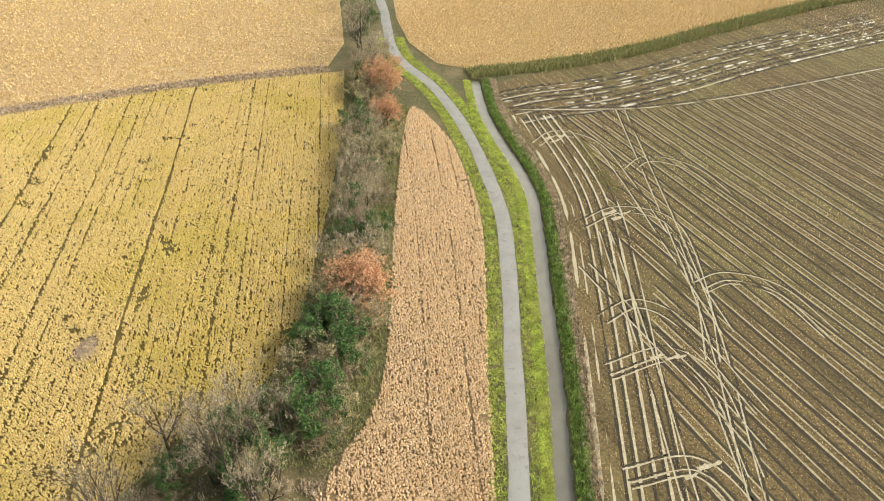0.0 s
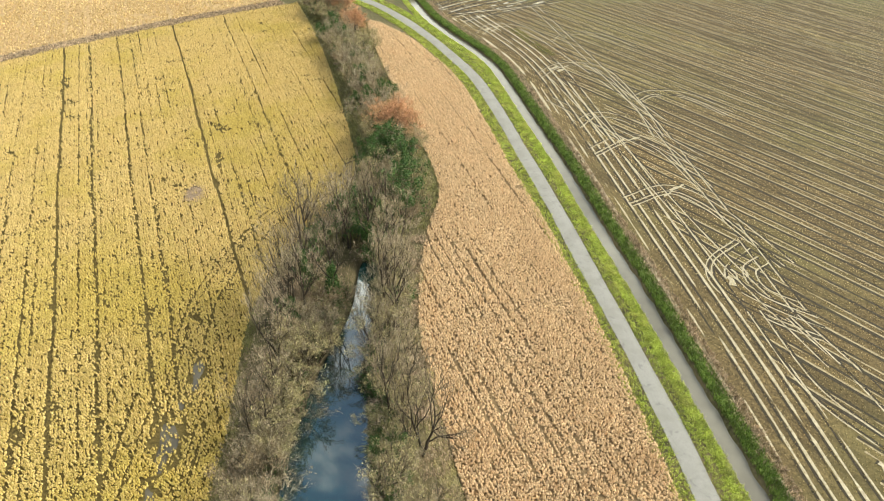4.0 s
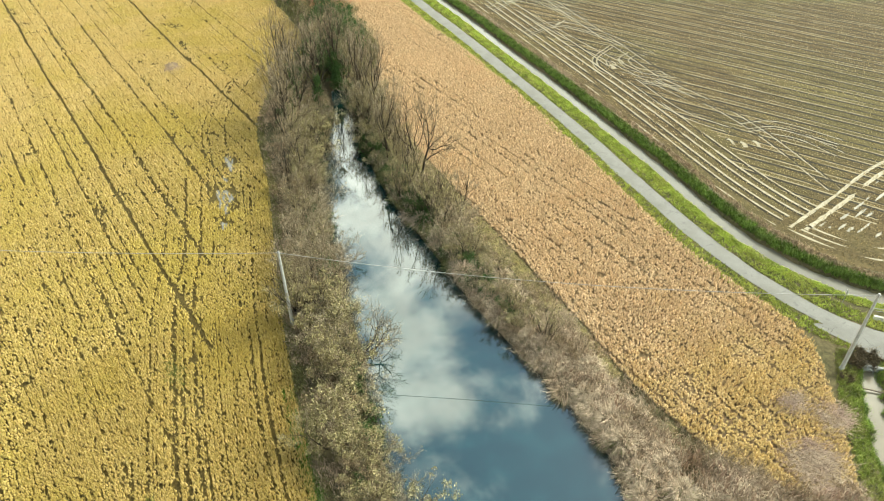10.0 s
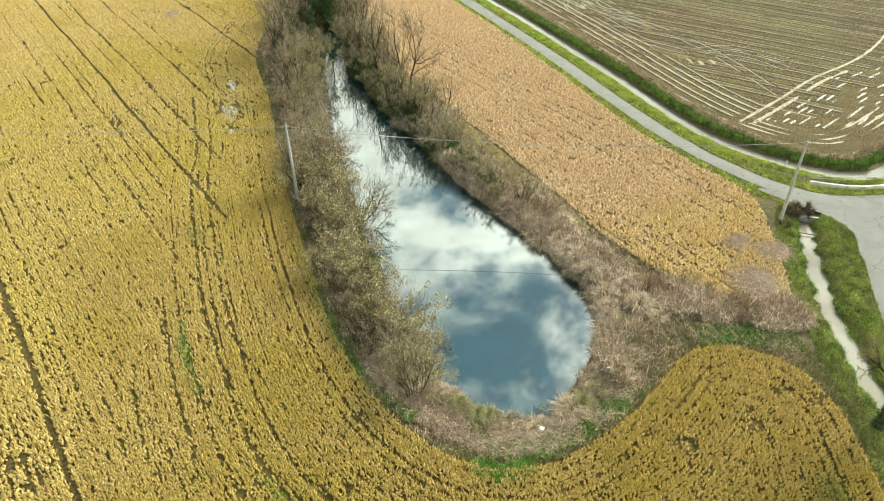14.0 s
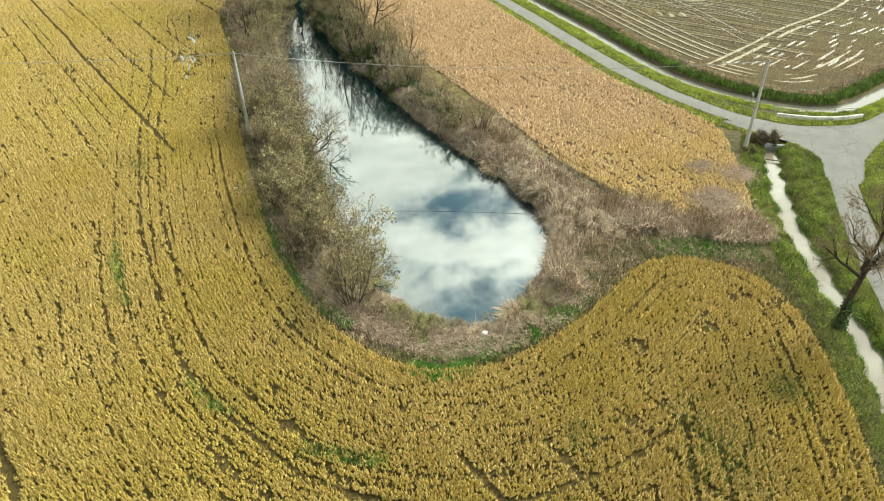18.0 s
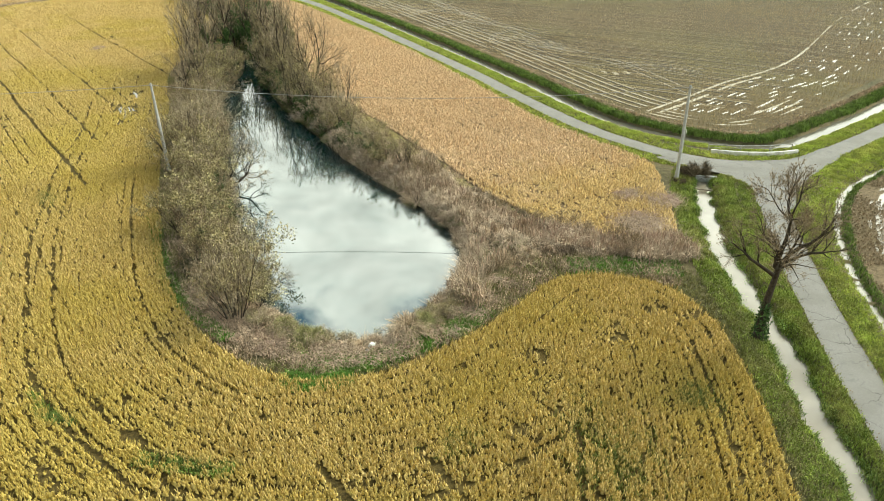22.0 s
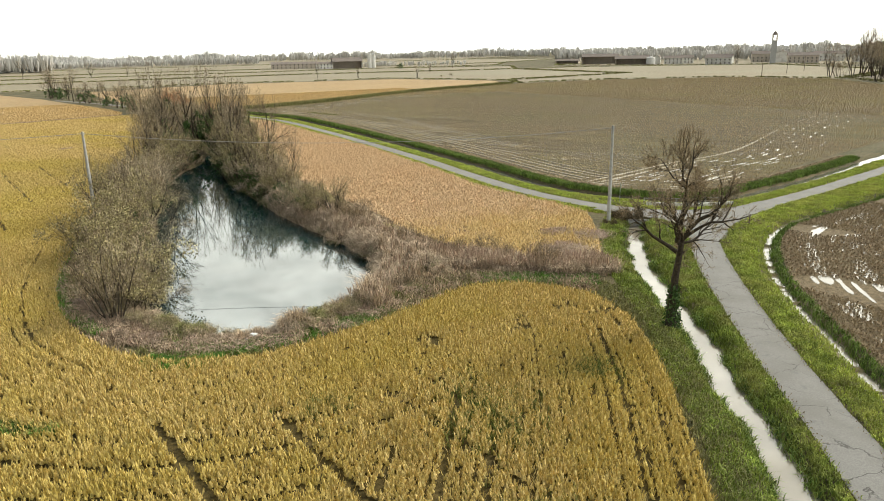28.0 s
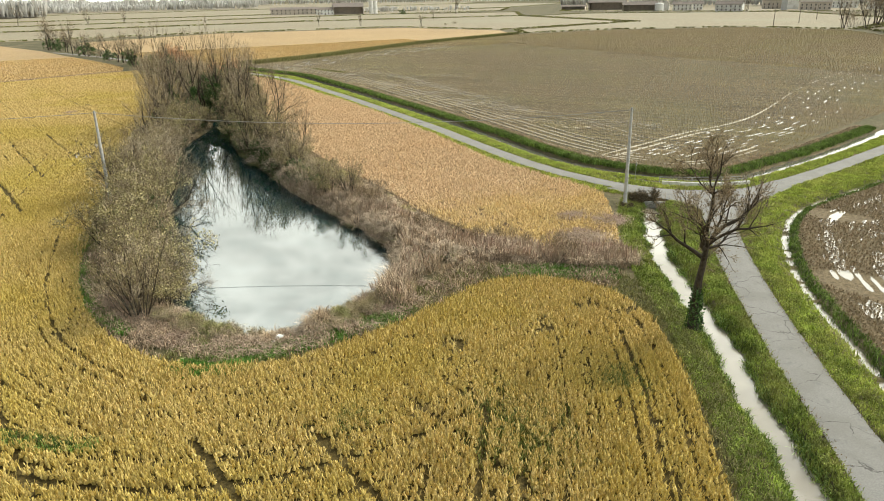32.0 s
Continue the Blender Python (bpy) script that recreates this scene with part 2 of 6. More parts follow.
M = {
    "ground": earthy("verge_grass", rgb(0.038, 0.037, 0.015), rgb(0.14, 0.122, 0.056), rgb(0.17, 0.13, 0.07), 2.2, 0.09),
    "west_soil": earthy("crop_floor", rgb(0.040, 0.030, 0.009), rgb(0.155, 0.113, 0.036), rgb(0.115, 0.085, 0.026), 3.0, 0.04),
    "tan_soil": earthy("dry_crop_floor", rgb(0.11, 0.075, 0.040), rgb(0.29, 0.20, 0.11), rgb(0.24, 0.168, 0.09), 3.0, 0.05),
    "mud": earthy("wet_stubble_mud", rgb(0.052, 0.036, 0.016), rgb(0.165, 0.118, 0.054), rgb(0.115, 0.096, 0.038), 2.6, 0.03, banded=True),
    "tri_mud": earthy("wet_brown_stubble_soil", rgb(0.085, 0.062, 0.034), rgb(0.23, 0.172, 0.10), rgb(0.17, 0.132, 0.075), 2.6, 0.06),
    "far_field": earthy("far_stubble", rgb(0.215, 0.178, 0.118), rgb(0.335, 0.285, 0.20), rgb(0.28, 0.255, 0.175), 0.4, 0.012, depth=0.1),
    "far_gold": earthy("far_crop", rgb(0.28, 0.185, 0.095), rgb(0.50, 0.36, 0.185), rgb(0.43, 0.30, 0.155), 1.2, 0.02, depth=0.2),
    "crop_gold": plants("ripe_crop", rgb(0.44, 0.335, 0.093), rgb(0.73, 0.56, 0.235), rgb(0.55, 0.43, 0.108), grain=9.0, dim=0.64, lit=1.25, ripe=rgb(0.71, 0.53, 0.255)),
    "crop_tan": plants("dry_crop", rgb(0.51, 0.355, 0.205), rgb(0.80, 0.60, 0.38), rgb(0.68, 0.485, 0.29), grain=9.0, dim=0.70, lit=1.24, south=rgb(0.68, 0.51, 0.21)),
    "stubble": plants("stubble_straw", rgb(0.24, 0.182, 0.10), rgb(0.82, 0.67, 0.40), rgb(0.52, 0.44, 0.22), 0.03, banded=True),
    "grass": plants("green_grass", rgb(0.10, 0.15, 0.025), rgb(0.46, 0.54, 0.115), rgb(0.36, 0.34, 0.11), 0.3, 0.7, dim=0.55, lit=1.35),
    "grass_bright": plants("lush_grass", rgb(0.20, 0.27, 0.035), rgb(0.66, 0.72, 0.16), rgb(0.50, 0.50, 0.14), 0.25, 0.7, dim=0.62, lit=1.3),
    "grass_vivid": plants("wet_lawn_grass", rgb(0.05, 0.12, 0.015), rgb(0.20, 0.40, 0.06), rgb(0.12, 0.22, 0.04), 0.5, 1.1, dim=0.6, lit=1.25),
    "sedge": plants("dry_sedge", rgb(0.18, 0.132, 0.085), rgb(0.76, 0.58, 0.41), rgb(0.40, 0.31, 0.20), 0.3, 1.4, dim=0.42, lit=1.4),
    "reed": plants("dry_reed", rgb(0.22, 0.165, 0.11), rgb(0.78, 0.62, 0.46), rgb(0.50, 0.40, 0.285), 0.5, 1.6, dim=0.55, lit=1.35),
    "twig": plants("bare_twigs", rgb(0.12, 0.092, 0.058), rgb(0.56, 0.45, 0.30), rgb(0.31, 0.25, 0.16), 0.2),
    "twig_pale": plants("pale_twigs", rgb(0.20, 0.16, 0.108), rgb(0.70, 0.585, 0.42), rgb(0.45, 0.37, 0.24), 0.2),
    "leaf_olive": plants("olive_leaves", rgb(0.12, 0.11, 0.047), rgb(0.56, 0.485, 0.25), rgb(0.36, 0.30, 0.155), 0.4, 1.2, dim=0.58, lit=1.3),
    "leaf_brown": plants("brown_leaves", rgb(0.16, 0.115, 0.068), rgb(0.40, 0.30, 0.18), rgb(0.28, 0.21, 0.12), 0.4),
    "leaf_green": plants("ivy_leaves", rgb(0.02, 0.052, 0.017), rgb(0.12, 0.20, 0.055), rgb(0.06, 0.11, 0.03), 0.4),
    "leaf_orange": plants("orange_leaves", rgb(0.44, 0.21, 0.11), rgb(0.70, 0.40, 0.23), rgb(0.58, 0.36, 0.18), 0.5),
    "bark": bark("dark_bark", rgb(0.022, 0.018, 0.013), rgb(0.085, 0.068, 0.05)),
    "branch": bark("brown_stems", rgb(0.06, 0.047, 0.031), rgb(0.25, 0.20, 0.135)),
    "pond": water("pond_water", rgb(0.009, 0.032, 0.034), 2.7, 0.012, 1.6),
    "ditch": water("muddy_ditch_water", rgb(0.25, 0.215, 0.16), 1.72, 0.12, 0.8),
    "rut": water("rut_water", rgb(0.26, 0.22, 0.145), 1.6, 0.4, 0.75),
    "plume": plants("reed_plume", rgb(0.34, 0.24, 0.17), rgb(0.58, 0.45, 0.33), rgb(0.46, 0.32, 0.25), 0.3),
    "twig_orange": plants("russet_twigs", rgb(0.22, 0.12, 0.07), rgb(0.42, 0.24, 0.15), rgb(0.34, 0.2, 0.11), 0.3),
    "sedge_green": plants("olive_grass", rgb(0.13, 0.135, 0.048), rgb(0.38, 0.345, 0.15), rgb(0.22, 0.235, 0.08), 0.15),
    "puddle": water("puddle_water", rgb(0.13, 0.11, 0.075), 1.7, 0.3, 0.7),
    "crop_pale": plants("pale_crop", rgb(0.44, 0.315, 0.15), rgb(0.76, 0.575, 0.30), rgb(0.60, 0.44, 0.20)),
    "silt": earthy("pale_dry_silt", rgb(0.21, 0.168, 0.10), rgb(0.39, 0.32, 0.20), rgb(0.31, 0.255, 0.155), 3.0, 0.3, 0.85, 0.02),
    "stubble_pale": plants("pale_stubble", rgb(0.20, 0.15, 0.09), rgb(0.48, 0.375, 0.25), rgb(0.32, 0.255, 0.155)),
    "silt_pale": earthy("pale_wet_silt", rgb(0.24, 0.20, 0.13), rgb(0.48, 0.415, 0.29), rgb(0.35, 0.295, 0.195), 3.0, 0.3, 0.45, 0.02),
    "canal": water("canal_water", rgb(0.16, 0.145, 0.115), 1.45, 0.25, 0.85),
    "weed": plants("green_weeds", rgb(0.10, 0.13, 0.03), rgb(0.26, 0.28, 0.07), rgb(0.20, 0.20, 0.06), 0.3),
    "rut_mud": earthy("dark_wet_mud", rgb(0.020, 0.015, 0.009), rgb(0.052, 0.040, 0.024), rgb(0.04, 0.034, 0.02), 4.0, 0.1, 0.85),
    "grass_dark": plants("dark_reed_grass", rgb(0.055, 0.105, 0.02), rgb(0.30, 0.41, 0.09), rgb(0.18, 0.23, 0.065), 0.4, 1.1, dim=0.45, lit=1.4),
    # distance haze is mixed into this pale grey, lighter than bare trees are
    "hazed_trees": plants("far_wood", rgb(0.50, 0.485, 0.46), rgb(0.78, 0.765, 0.74), rgb(0.64, 0.63, 0.61), 0.02),
    "twig_dark": plants("dark_bramble", rgb(0.045, 0.036, 0.022), rgb(0.135, 0.108, 0.066), rgb(0.085, 0.07, 0.042), 0.3),
    "pole": painted("weathered_concrete", rgb(0.46, 0.47, 0.47), rgb(0.30, 0.30, 0.29), 0.8),
    "parapet": painted("white_concrete", rgb(0.72, 0.71, 0.67), rgb(0.38, 0.36, 0.32), 0.85, 1.5),
    "zinc": painted("galvanised_steel", rgb(0.42, 0.43, 0.43), rgb(0.25, 0.22, 0.19), 0.5, 2.0, 0.6),
    "path_grass": plants("worn_path_grass", rgb(0.42, 0.37, 0.165), rgb(0.84, 0.72, 0.40), rgb(0.64, 0.56, 0.26), 0.4, 1.3, dim=0.7, lit=1.2),
    "cable": painted("cable", rgb(0.46, 0.45, 0.43), rgb(0.33, 0.32, 0.31), 0.5),
    "wood": painted("grey_wood", rgb(0.20, 0.16, 0.12), rgb(0.09, 0.075, 0.06), 0.9),
    "wall_white": painted("old_render", rgb(0.74, 0.73, 0.70), rgb(0.54, 0.52, 0.48), 0.9, 0.3),
    "wall_ochre": painted("old_brick_wall", rgb(0.52, 0.46, 0.39), rgb(0.38, 0.34, 0.29), 0.9, 0.3),
    "roof": painted("clay_roof", rgb(0.27, 0.225, 0.195), rgb(0.19, 0.165, 0.15), 0.9, 0.5),
    "pane": painted("dark_pane", rgb(0.04, 0.045, 0.05), rgb(0.07, 0.07, 0.07), 0.25),
    "sign_green": painted("green_sign", rgb(0.03, 0.22, 0.10), rgb(0.05, 0.16, 0.09), 0.4),
    "sign_white": painted("white_sign", rgb(0.75, 0.75, 0.74), rgb(0.5, 0.5, 0.48), 0.4),
}


def asphalt(name, shade, split):
    """Worn pale asphalt with cracks and darker damp patches."""
    m, n = material(name)
    p = place(n)
    grain = n.ramp(n.noise(p, 14.0, 4.0, 0.7), 0.3, 0.7)
    base = n.mix(grain, rgb(0.27 * shade, 0.26 * shade, 0.245 * shade), rgb(0.37 * shade, 0.355 * shade, 0.33 * shade))
    stain = n.ramp(n.noise(p, 0.35, 5.0, 0.6), 0.40, 0.65)
    base = n.mix(n.math("MULTIPLY", stain, 0.5), base, rgb(0.25 * shade, 0.235 * shade, 0.21 * shade))
    damp = n.ramp(n.noise(p, 1.1, 4.0, 0.55, 0.6), 0.60, 0.66)
    base = n.mix(n.math("MULTIPLY", damp, 0.6), base, rgb(0.13, 0.125, 0.12))
    bent = n.add("ShaderNodeVectorMath", {0: p, 1: n.add("ShaderNodeTexNoise", {"Vector": p, "Scale": 1.2, "Detail": 4.0}).outputs["Color"]}, operation="ADD").outputs[0]
    cell = n.add("ShaderNodeTexVoronoi", {"Vector": bent, "Scale": 0.42}, feature="DISTANCE_TO_EDGE").outputs["Distance"]
    crack = n.math("MULTIPLY", n.ramp(cell, 0.016, 0.004), n.math("MULTIPLY", n.ramp(n.noise(p, 0.25, 3.0), 0.42, 0.55), split))
    base = n.mix(crack, base, rgb(0.075, 0.07, 0.065))
    h = n.math("SUBTRACT", n.math("MULTIPLY", n.noise(p, 30.0, 3.0), 0.3), crack)
    rough = n.add("ShaderNodeMapRange", {0: damp, 3: 0.9, 4: 0.6}).outputs[0]
    return finish(m, n, base, rough, n.bump(h, 0.02, 0.8))


M["asphalt"] = asphalt("worn_asphalt", 0.76, 0.15)
M["asphalt_grey"] = asphalt("grey_asphalt", 0.72, 0.8)

# ---- plan: centre lines and outlines, in plan units of K metres ----
K = 1.069


def plan(*pts):
    return [(x * K, y * K) for x, y in pts]


def glide(pts, step=1.5, closed=False):
    """A smooth line through the points, as an array of evenly fine steps."""
    p = np.array(pts, float)
    q = np.vstack([p[-1], p, p[0], p[1]]) if closed else np.vstack([2 * p[0] - p[1], p, 2 * p[-1] - p[-2]])
    out = []
    for i in range(len(q) - 3):
        a, b, c, d = q[i:i + 4]
        k = max(2, int(np.hypot(*(c - b)) / step))
        t = (np.arange(k) / k)[:, None]
        out.append(0.5 * (2 * b + (c - a) * t + (2 * a - 5 * b + 4 * c - d) * t ** 2 + (3 * b - a - 3 * c + d) * t ** 3))
    if not closed:
        out.append(q[-2:-1])
    return np.vstack(out)


def away(pts, line, closed=False):
    """Distance of each point from a line."""
    a = line if closed else line[:-1]
    b = np.roll(line, -1, 0) if closed else line[1:]
    best = np.full(len(pts), 1e9)
    for p, q in zip(a, b):
        d = q - p
        t = np.clip(((pts - p) @ d) / max(d @ d, 1e-9), 0, 1)
        r = pts - p - t[:, None] * d
        best = np.minimum(best, (r * r).sum(1))
    return np.sqrt(best)


def inside(pts, ring):
    hit = np.zeros(len(pts), bool)
    x, y = pts[:, 0], pts[:, 1]
    for (ax, ay), (bx, by) in zip(ring, np.roll(ring, -1, 0)):
        if ay != by:
            hit ^= ((ay > y) != (by > y)) & (x < (bx - ax) * (y - ay) / (by - ay) + ax)
    return hit


LANE = glide(plan((-34, 235), (-22, 200), (-14.1, 171.6), (-11.2, 154), (-9.8, 144.6), (-7.1, 136.2), (-1, 126.1), (3.4, 114.8), (6.2, 105), (8, 96.1), (9.4, 88.2), (10.1, 81.1), (10, 68.8), (9.5, 58.7), (9.1, 46), (8.4, 35), (7.2, 16), (6, 2), (4.9, -8), (3.9, -18), (3.6, -24), (4.0, -30), (5.2, -36.5), (8, -41.8), (12, -45.2), (16.5, -46), (21.5, -45.5), (30.4, -44.5), (49.4, -41.5), (90, -34), (170, -20)))
SOUTH_ROAD = glide(plan((12.5, -45), (8.5, -46.6), (3.4, -51.2), (-2.4, -57.1), (-8.6, -64.1), (-13.2, -69.7), (-16.3, -73.8), (-19.8, -78.2), (-28, -88), (-46, -110), (-70, -140)))
CANAL = glide(plan((7.6, 128.5), (8.6, 116.1), (10.8, 106.1), (13.3, 97.1), (14.8, 89.2), (14.9, 82), (14.5, 69.6), (13.9, 50.7), (13, 37.6), (12.2, 22), (11, 7), (9.9, -6), (8.7, -16), (8.3, -24), (9.6, -31), (12.5, -37), (16, -40.5), (20, -41.2), (29.8, -40.2), (40, -38.8), (64, -34), (110, -25), (170, -14)))
SOUTH_DITCH = glide(plan((4.6, -42.2), (2, -44.2), (-1, -47.2), (-5.5, -52.5), (-10.3, -59.2), (-13, -63.8), (-17.7, -70), (-21, -75), (-23.5, -77.8), (-32, -88.5), (-48, -108), (-72, -138)))
THIN_DITCH = glide(plan((60, -46.5), (36.3, -49.6), (18, -51.3), (12.6, -52.3), (6.6, -55.3), (0.5, -60), (-3.6, -64.2), (-8, -69.6), (-12.6, -75.2), (-20, -84.5), (-38, -107), (-62, -137)))
POND = glide(plan((-19.5, 36), (-22.5, 27), (-28, 17), (-32.4, 5), (-35, -6.7), (-36.5, -16), (-38.7, -24), (-40.2, -30), (-41.3, -36), (-41.8, -41), (-40.2, -45.2), (-38.4, -48.8), (-36.2, -50.3), (-33.2, -49.6), (-29.2, -47.6), (-25.5, -44.2), (-23.7, -40.5), (-23.2, -36), (-23.4, -31), (-23.8, -26), (-24.2, -19), (-24.2, -12), (-24.0, -5), (-24.0, 2), (-23.4, 9), (-22, 17), (-19.5, 26), (-17, 35)), 1.2, True)
WEST = glide(plan((-18.5, 131), (-16.8, 114), (-16, 95), (-16, 75), (-16.6, 60), (-19.5, 50), (-27.2, 41.4), (-33.6, 29.1), (-36.6, 13.5), (-38.8, 4.5), (-41.3, -6), (-43.6, -17.0), (-45.0, -25.5), (-46.3, -33.7), (-46.4, -39.5), (-45.9, -44.6), (-44.6, -48.8), (-42.7, -51.8), (-39.5, -53.8), (-36, -54.4), (-31.6, -54.0), (-27, -52.8), (-23.5, -51.5), (-20.5, -51.1), (-17.4, -52.9), (-15.2, -57), (-16.2, -62.2), (-20, -68.1), (-23.8, -73), (-26.8, -76.7), (-36, -88), (-52, -108), (-76, -138)))
WEST_RING = np.vstack([WEST, plan((-260, -138), (-260, 42), (-160, 80), (-77.1, 110.6), (-64.5, 116.2), (-50.9, 121.6), (-35.7, 126.8))])
TAN_RING = np.vstack([glide(plan((-4.8, 116), (-5.5, 110), (-5.8, 95.7), (-5.8, 80.7), (-5.5, 68), (-5.4, 55), (-6.5, 47), (-9.3, 41.5), (-13.4, 30), (-15.6, 19), (-15.9, 7), (-16.1, 0), (-16.2, -12), (-16.4, -26), (-17.0, -34), (-16.0, -43), (-14, -47.5), (-11, -51), (-8.6, -51))), glide(plan((-8, -50.4), (-4, -45.6), (1.2, -38.3), (1.6, -33), (0.9, -24), (1.3, -16), (2.5, -6), (3.8, 4), (4.9, 16), (5.6, 27), (6.2, 37), (6.3, 50), (6.5, 60), (6.9, 70), (6.8, 82), (5.9, 90), (4.4, 97), (2.4, 105), (-1.3, 113), (-4, 117)))])
MUD_WEST = glide(plan((11.5, 127.5), (13.2, 115), (17.2, 99), (19, 88), (19, 80), (18, 62), (16.4, 40), (15, 22), (13.6, 6), (12, -8), (11.3, -18), (12, -26), (15, -33), (20, -36.5), (30, -36), (50, -31.5), (100, -21.5), (190, -3)))
MUD_RING = np.vstack([MUD_WEST, plan((255, 68), (291, 110), (283, 161), (217, 195), (165, 198), (107, 177), (66, 157), (38, 141))])
TRI_RING = np.vstack([glide(plan((60, -48.2), (36, -50.7), (18, -52.4), (12.7, -53.3), (7.0, -56.2), (1.1, -60.8), (-3.0, -64.9), (-7.4, -70.3), (-11.9, -76), (-19.3, -85.2), (-36, -108.5), (-60, -138))), plan((60, -138), (140, -60))])


# ---- building helpers ----
def mesh_from(name, verts, faces, mat, smooth=False):
    """A mesh from arrays; faces of one size each."""
    me = bpy.data.meshes.new(name)
    verts = np.asarray(verts, np.float32)
    groups = faces if isinstance(faces, list) else [faces]
    groups = [np.asarray(g, np.int32) for g in groups if len(g)]
    loops = np.concatenate([g.ravel() for g in groups])
    sizes = np.concatenate([np.full(len(g), g.shape[1], np.int32) for g in groups])
    me.vertices.add(len(verts))
    me.vertices.foreach_set("co", verts.ravel())
    me.loops.add(len(loops))
    me.loops.foreach_set("vertex_index", loops)
    me.polygons.add(len(sizes))
    me.polygons.foreach_set("loop_start", np.concatenate([[0], np.cumsum(sizes)[:-1]]).astype(np.int32))
    me.update(calc_edges=True)
    if smooth:
        me.polygons.foreach_set("use_smooth", np.ones(len(sizes), bool))
    if mat is not None:
        me.materials.append(mat)
    return me


def thing(name, me, label="", category="", group="", kind="", parent=None, at=None):
    ob = new(name, me)
    if parent is not None:
        ob.parent = parent
    if at is not None:
        ob.matrix_basis = at
    return tagged(ob, label, category, group, kind)


def part(name, bm, mat, parent, label=""):
    """Links a bmesh as one mesh object under a thing or a part."""
    me = bpy.data.meshes.new(name)
    bm.to_mesh(me)
    bm.free()
    me.materials.append(mat)
    return thing(name, me, label, parent=parent)


def base(name, at, label, category, group="", kind=""):
    ob = new(name)
    ob.matrix_basis = at
    return tagged(ob, label, category, group, kind)


def box(bm, cx, cy, cz, sx, sy, sz, turn=None, bevel=0.0):
    m = Matrix.Translation((cx, cy, cz)) @ (turn or Matrix.Identity(4)) @ Matrix.Diagonal((sx, sy, sz, 1))
    made = bmesh.ops.create_cube(bm, size=1.0, matrix=m)["verts"]
    if bevel:
        edges = list({e for v in made for e in v.link_edges})
        bmesh.ops.bevel(bm, geom=edges, offset=bevel, segments=1, affect="EDGES")
    return bm


def rod(bm, a, b, r0, r1, sides=8):
    a, b = Vector(a), Vector(b)
    d = b - a
    m = Matrix.Translation((a + b) / 2) @ d.to_track_quat("Z", "Y").to_matrix().to_4x4()
    bmesh.ops.create_cone(bm, cap_ends=True, segments=sides, radius1=r0, radius2=r1, depth=d.length, matrix=m)
    return bm


def ribbon(line, left, right, z, across=5, camber=0.0, ragged=0.0, seed=0):
    """A strip along a line from left to right of it."""
    rng = np.random.default_rng(seed)
    d = np.gradient(line, axis=0)
    d /= np.hypot(d[:, 0], d[:, 1])[:, None]
    side = np.stack([-d[:, 1], d[:, 0]], 1)
    u = np.linspace(-1, 1, across)
    n = len(line)
    wob_l, wob_r = (np.convolve(rng.normal(0, ragged, n + 4), np.ones(5) / 2.2, "valid") for _ in range(2))
    off = np.where(u[None] < 0, u[None] * (right + wob_r[:, None]), u[None] * (left + wob_l[:, None]))
    xy = line[:, None] + side[:, None] * off[..., None]
    zz = np.broadcast_to(z + camber * (1 - u ** 2), (n, across))
    v = np.concatenate([xy, zz[..., None]], 2).reshape(-1, 3)
    i = np.arange((n - 1) * across).reshape(n - 1, across)[:, :-1].ravel()
    return v, np.stack([i, i + across, i + across + 1, i + 1], 1)


def sheet(name, ring, z, mat, label, category, kind="structure", cell=0.0):
    """A flat field with the given outline."""
    tris = np.array(tessellate_polygon([[Vector((x, y, 0)) for x, y in ring]]))
    p = np.array(ring, float)
    u, w2 = p[tris[:, 1]] - p[tris[:, 0]], p[tris[:, 2]] - p[tris[:, 0]]
    turned = u[:, 0] * w2[:, 1] - u[:, 1] * w2[:, 0] < 0
    tris[turned] = tris[turned][:, ::-1]
    me = mesh_from(name, np.column_stack([p, np.full(len(p), z)]), tris, mat)
    return thing(name, me, label, category, kind=kind)


# ---- the ground: one sheet to the horizon, with ditches and the pond cut in ----
def axis(lo, hi, step, far):
    grow = [hi]
    s = step
    while grow[-1] < far:
        s *= 1.35
        grow.append(grow[-1] + s)
    shrink = [lo]
    s = step
    while shrink[-1] > -far:
        s *= 1.35
        shrink.append(shrink[-1] - s)
    return np.array(shrink[::-1] + list(np.arange(lo + step, hi - step / 2, step)) + grow)


def smooth01(a):
    a = np.clip(a, 0, 1)
    return a * a * (3 - 2 * a)


xs, ys = axis(-62, 62, 0.55, 4200), axis(-112, 150, 0.7, 4200)
gx, gy = np.meshgrid(xs, ys)
flat_xy = np.stack([gx.ravel(), gy.ravel()], 1)
rng = np.random.default_rng(3)
height = np.full(len(flat_xy), 0.0)
core = (abs(flat_xy[:, 0]) < 75) & (flat_xy[:, 1] > -125) & (flat_xy[:, 1] < 155)
pts = flat_xy[core]
h = np.zeros(len(pts))
lump = np.sin(pts[:, 0] * 1.7 + np.sin(pts[:, 1] * 0.9)) * np.sin(pts[:, 1] * 1.3 + np.sin(pts[:, 0] * 0.7))
for line, half, depth, bank, uneven in ((CANAL, 0.04, 1.15, 1.35, 0.15), (SOUTH_DITCH, 0.34, 1.1, 1.25, 0.32), (THIN_DITCH, 0.02, 0.75, 0.7, 0.12)):
    d = away(pts, line)
    h = np.minimum(h, -depth * (1 - smooth01((d - half + uneven * lump) / bank)))
d = away(pts, POND, True) * np.where(inside(pts, POND), -1, 1)
h = np.minimum(h, -1.6 * (1 - smooth01((d + 0.9 + 0.25 * lump) / 2.8)))
h += 0.035 * lump * (h < -0.02)
height[core] = h
nx = len(xs)
i = (np.arange(len(ys) - 1)[:, None] * nx + np.arange(nx - 1)[None]).ravel()
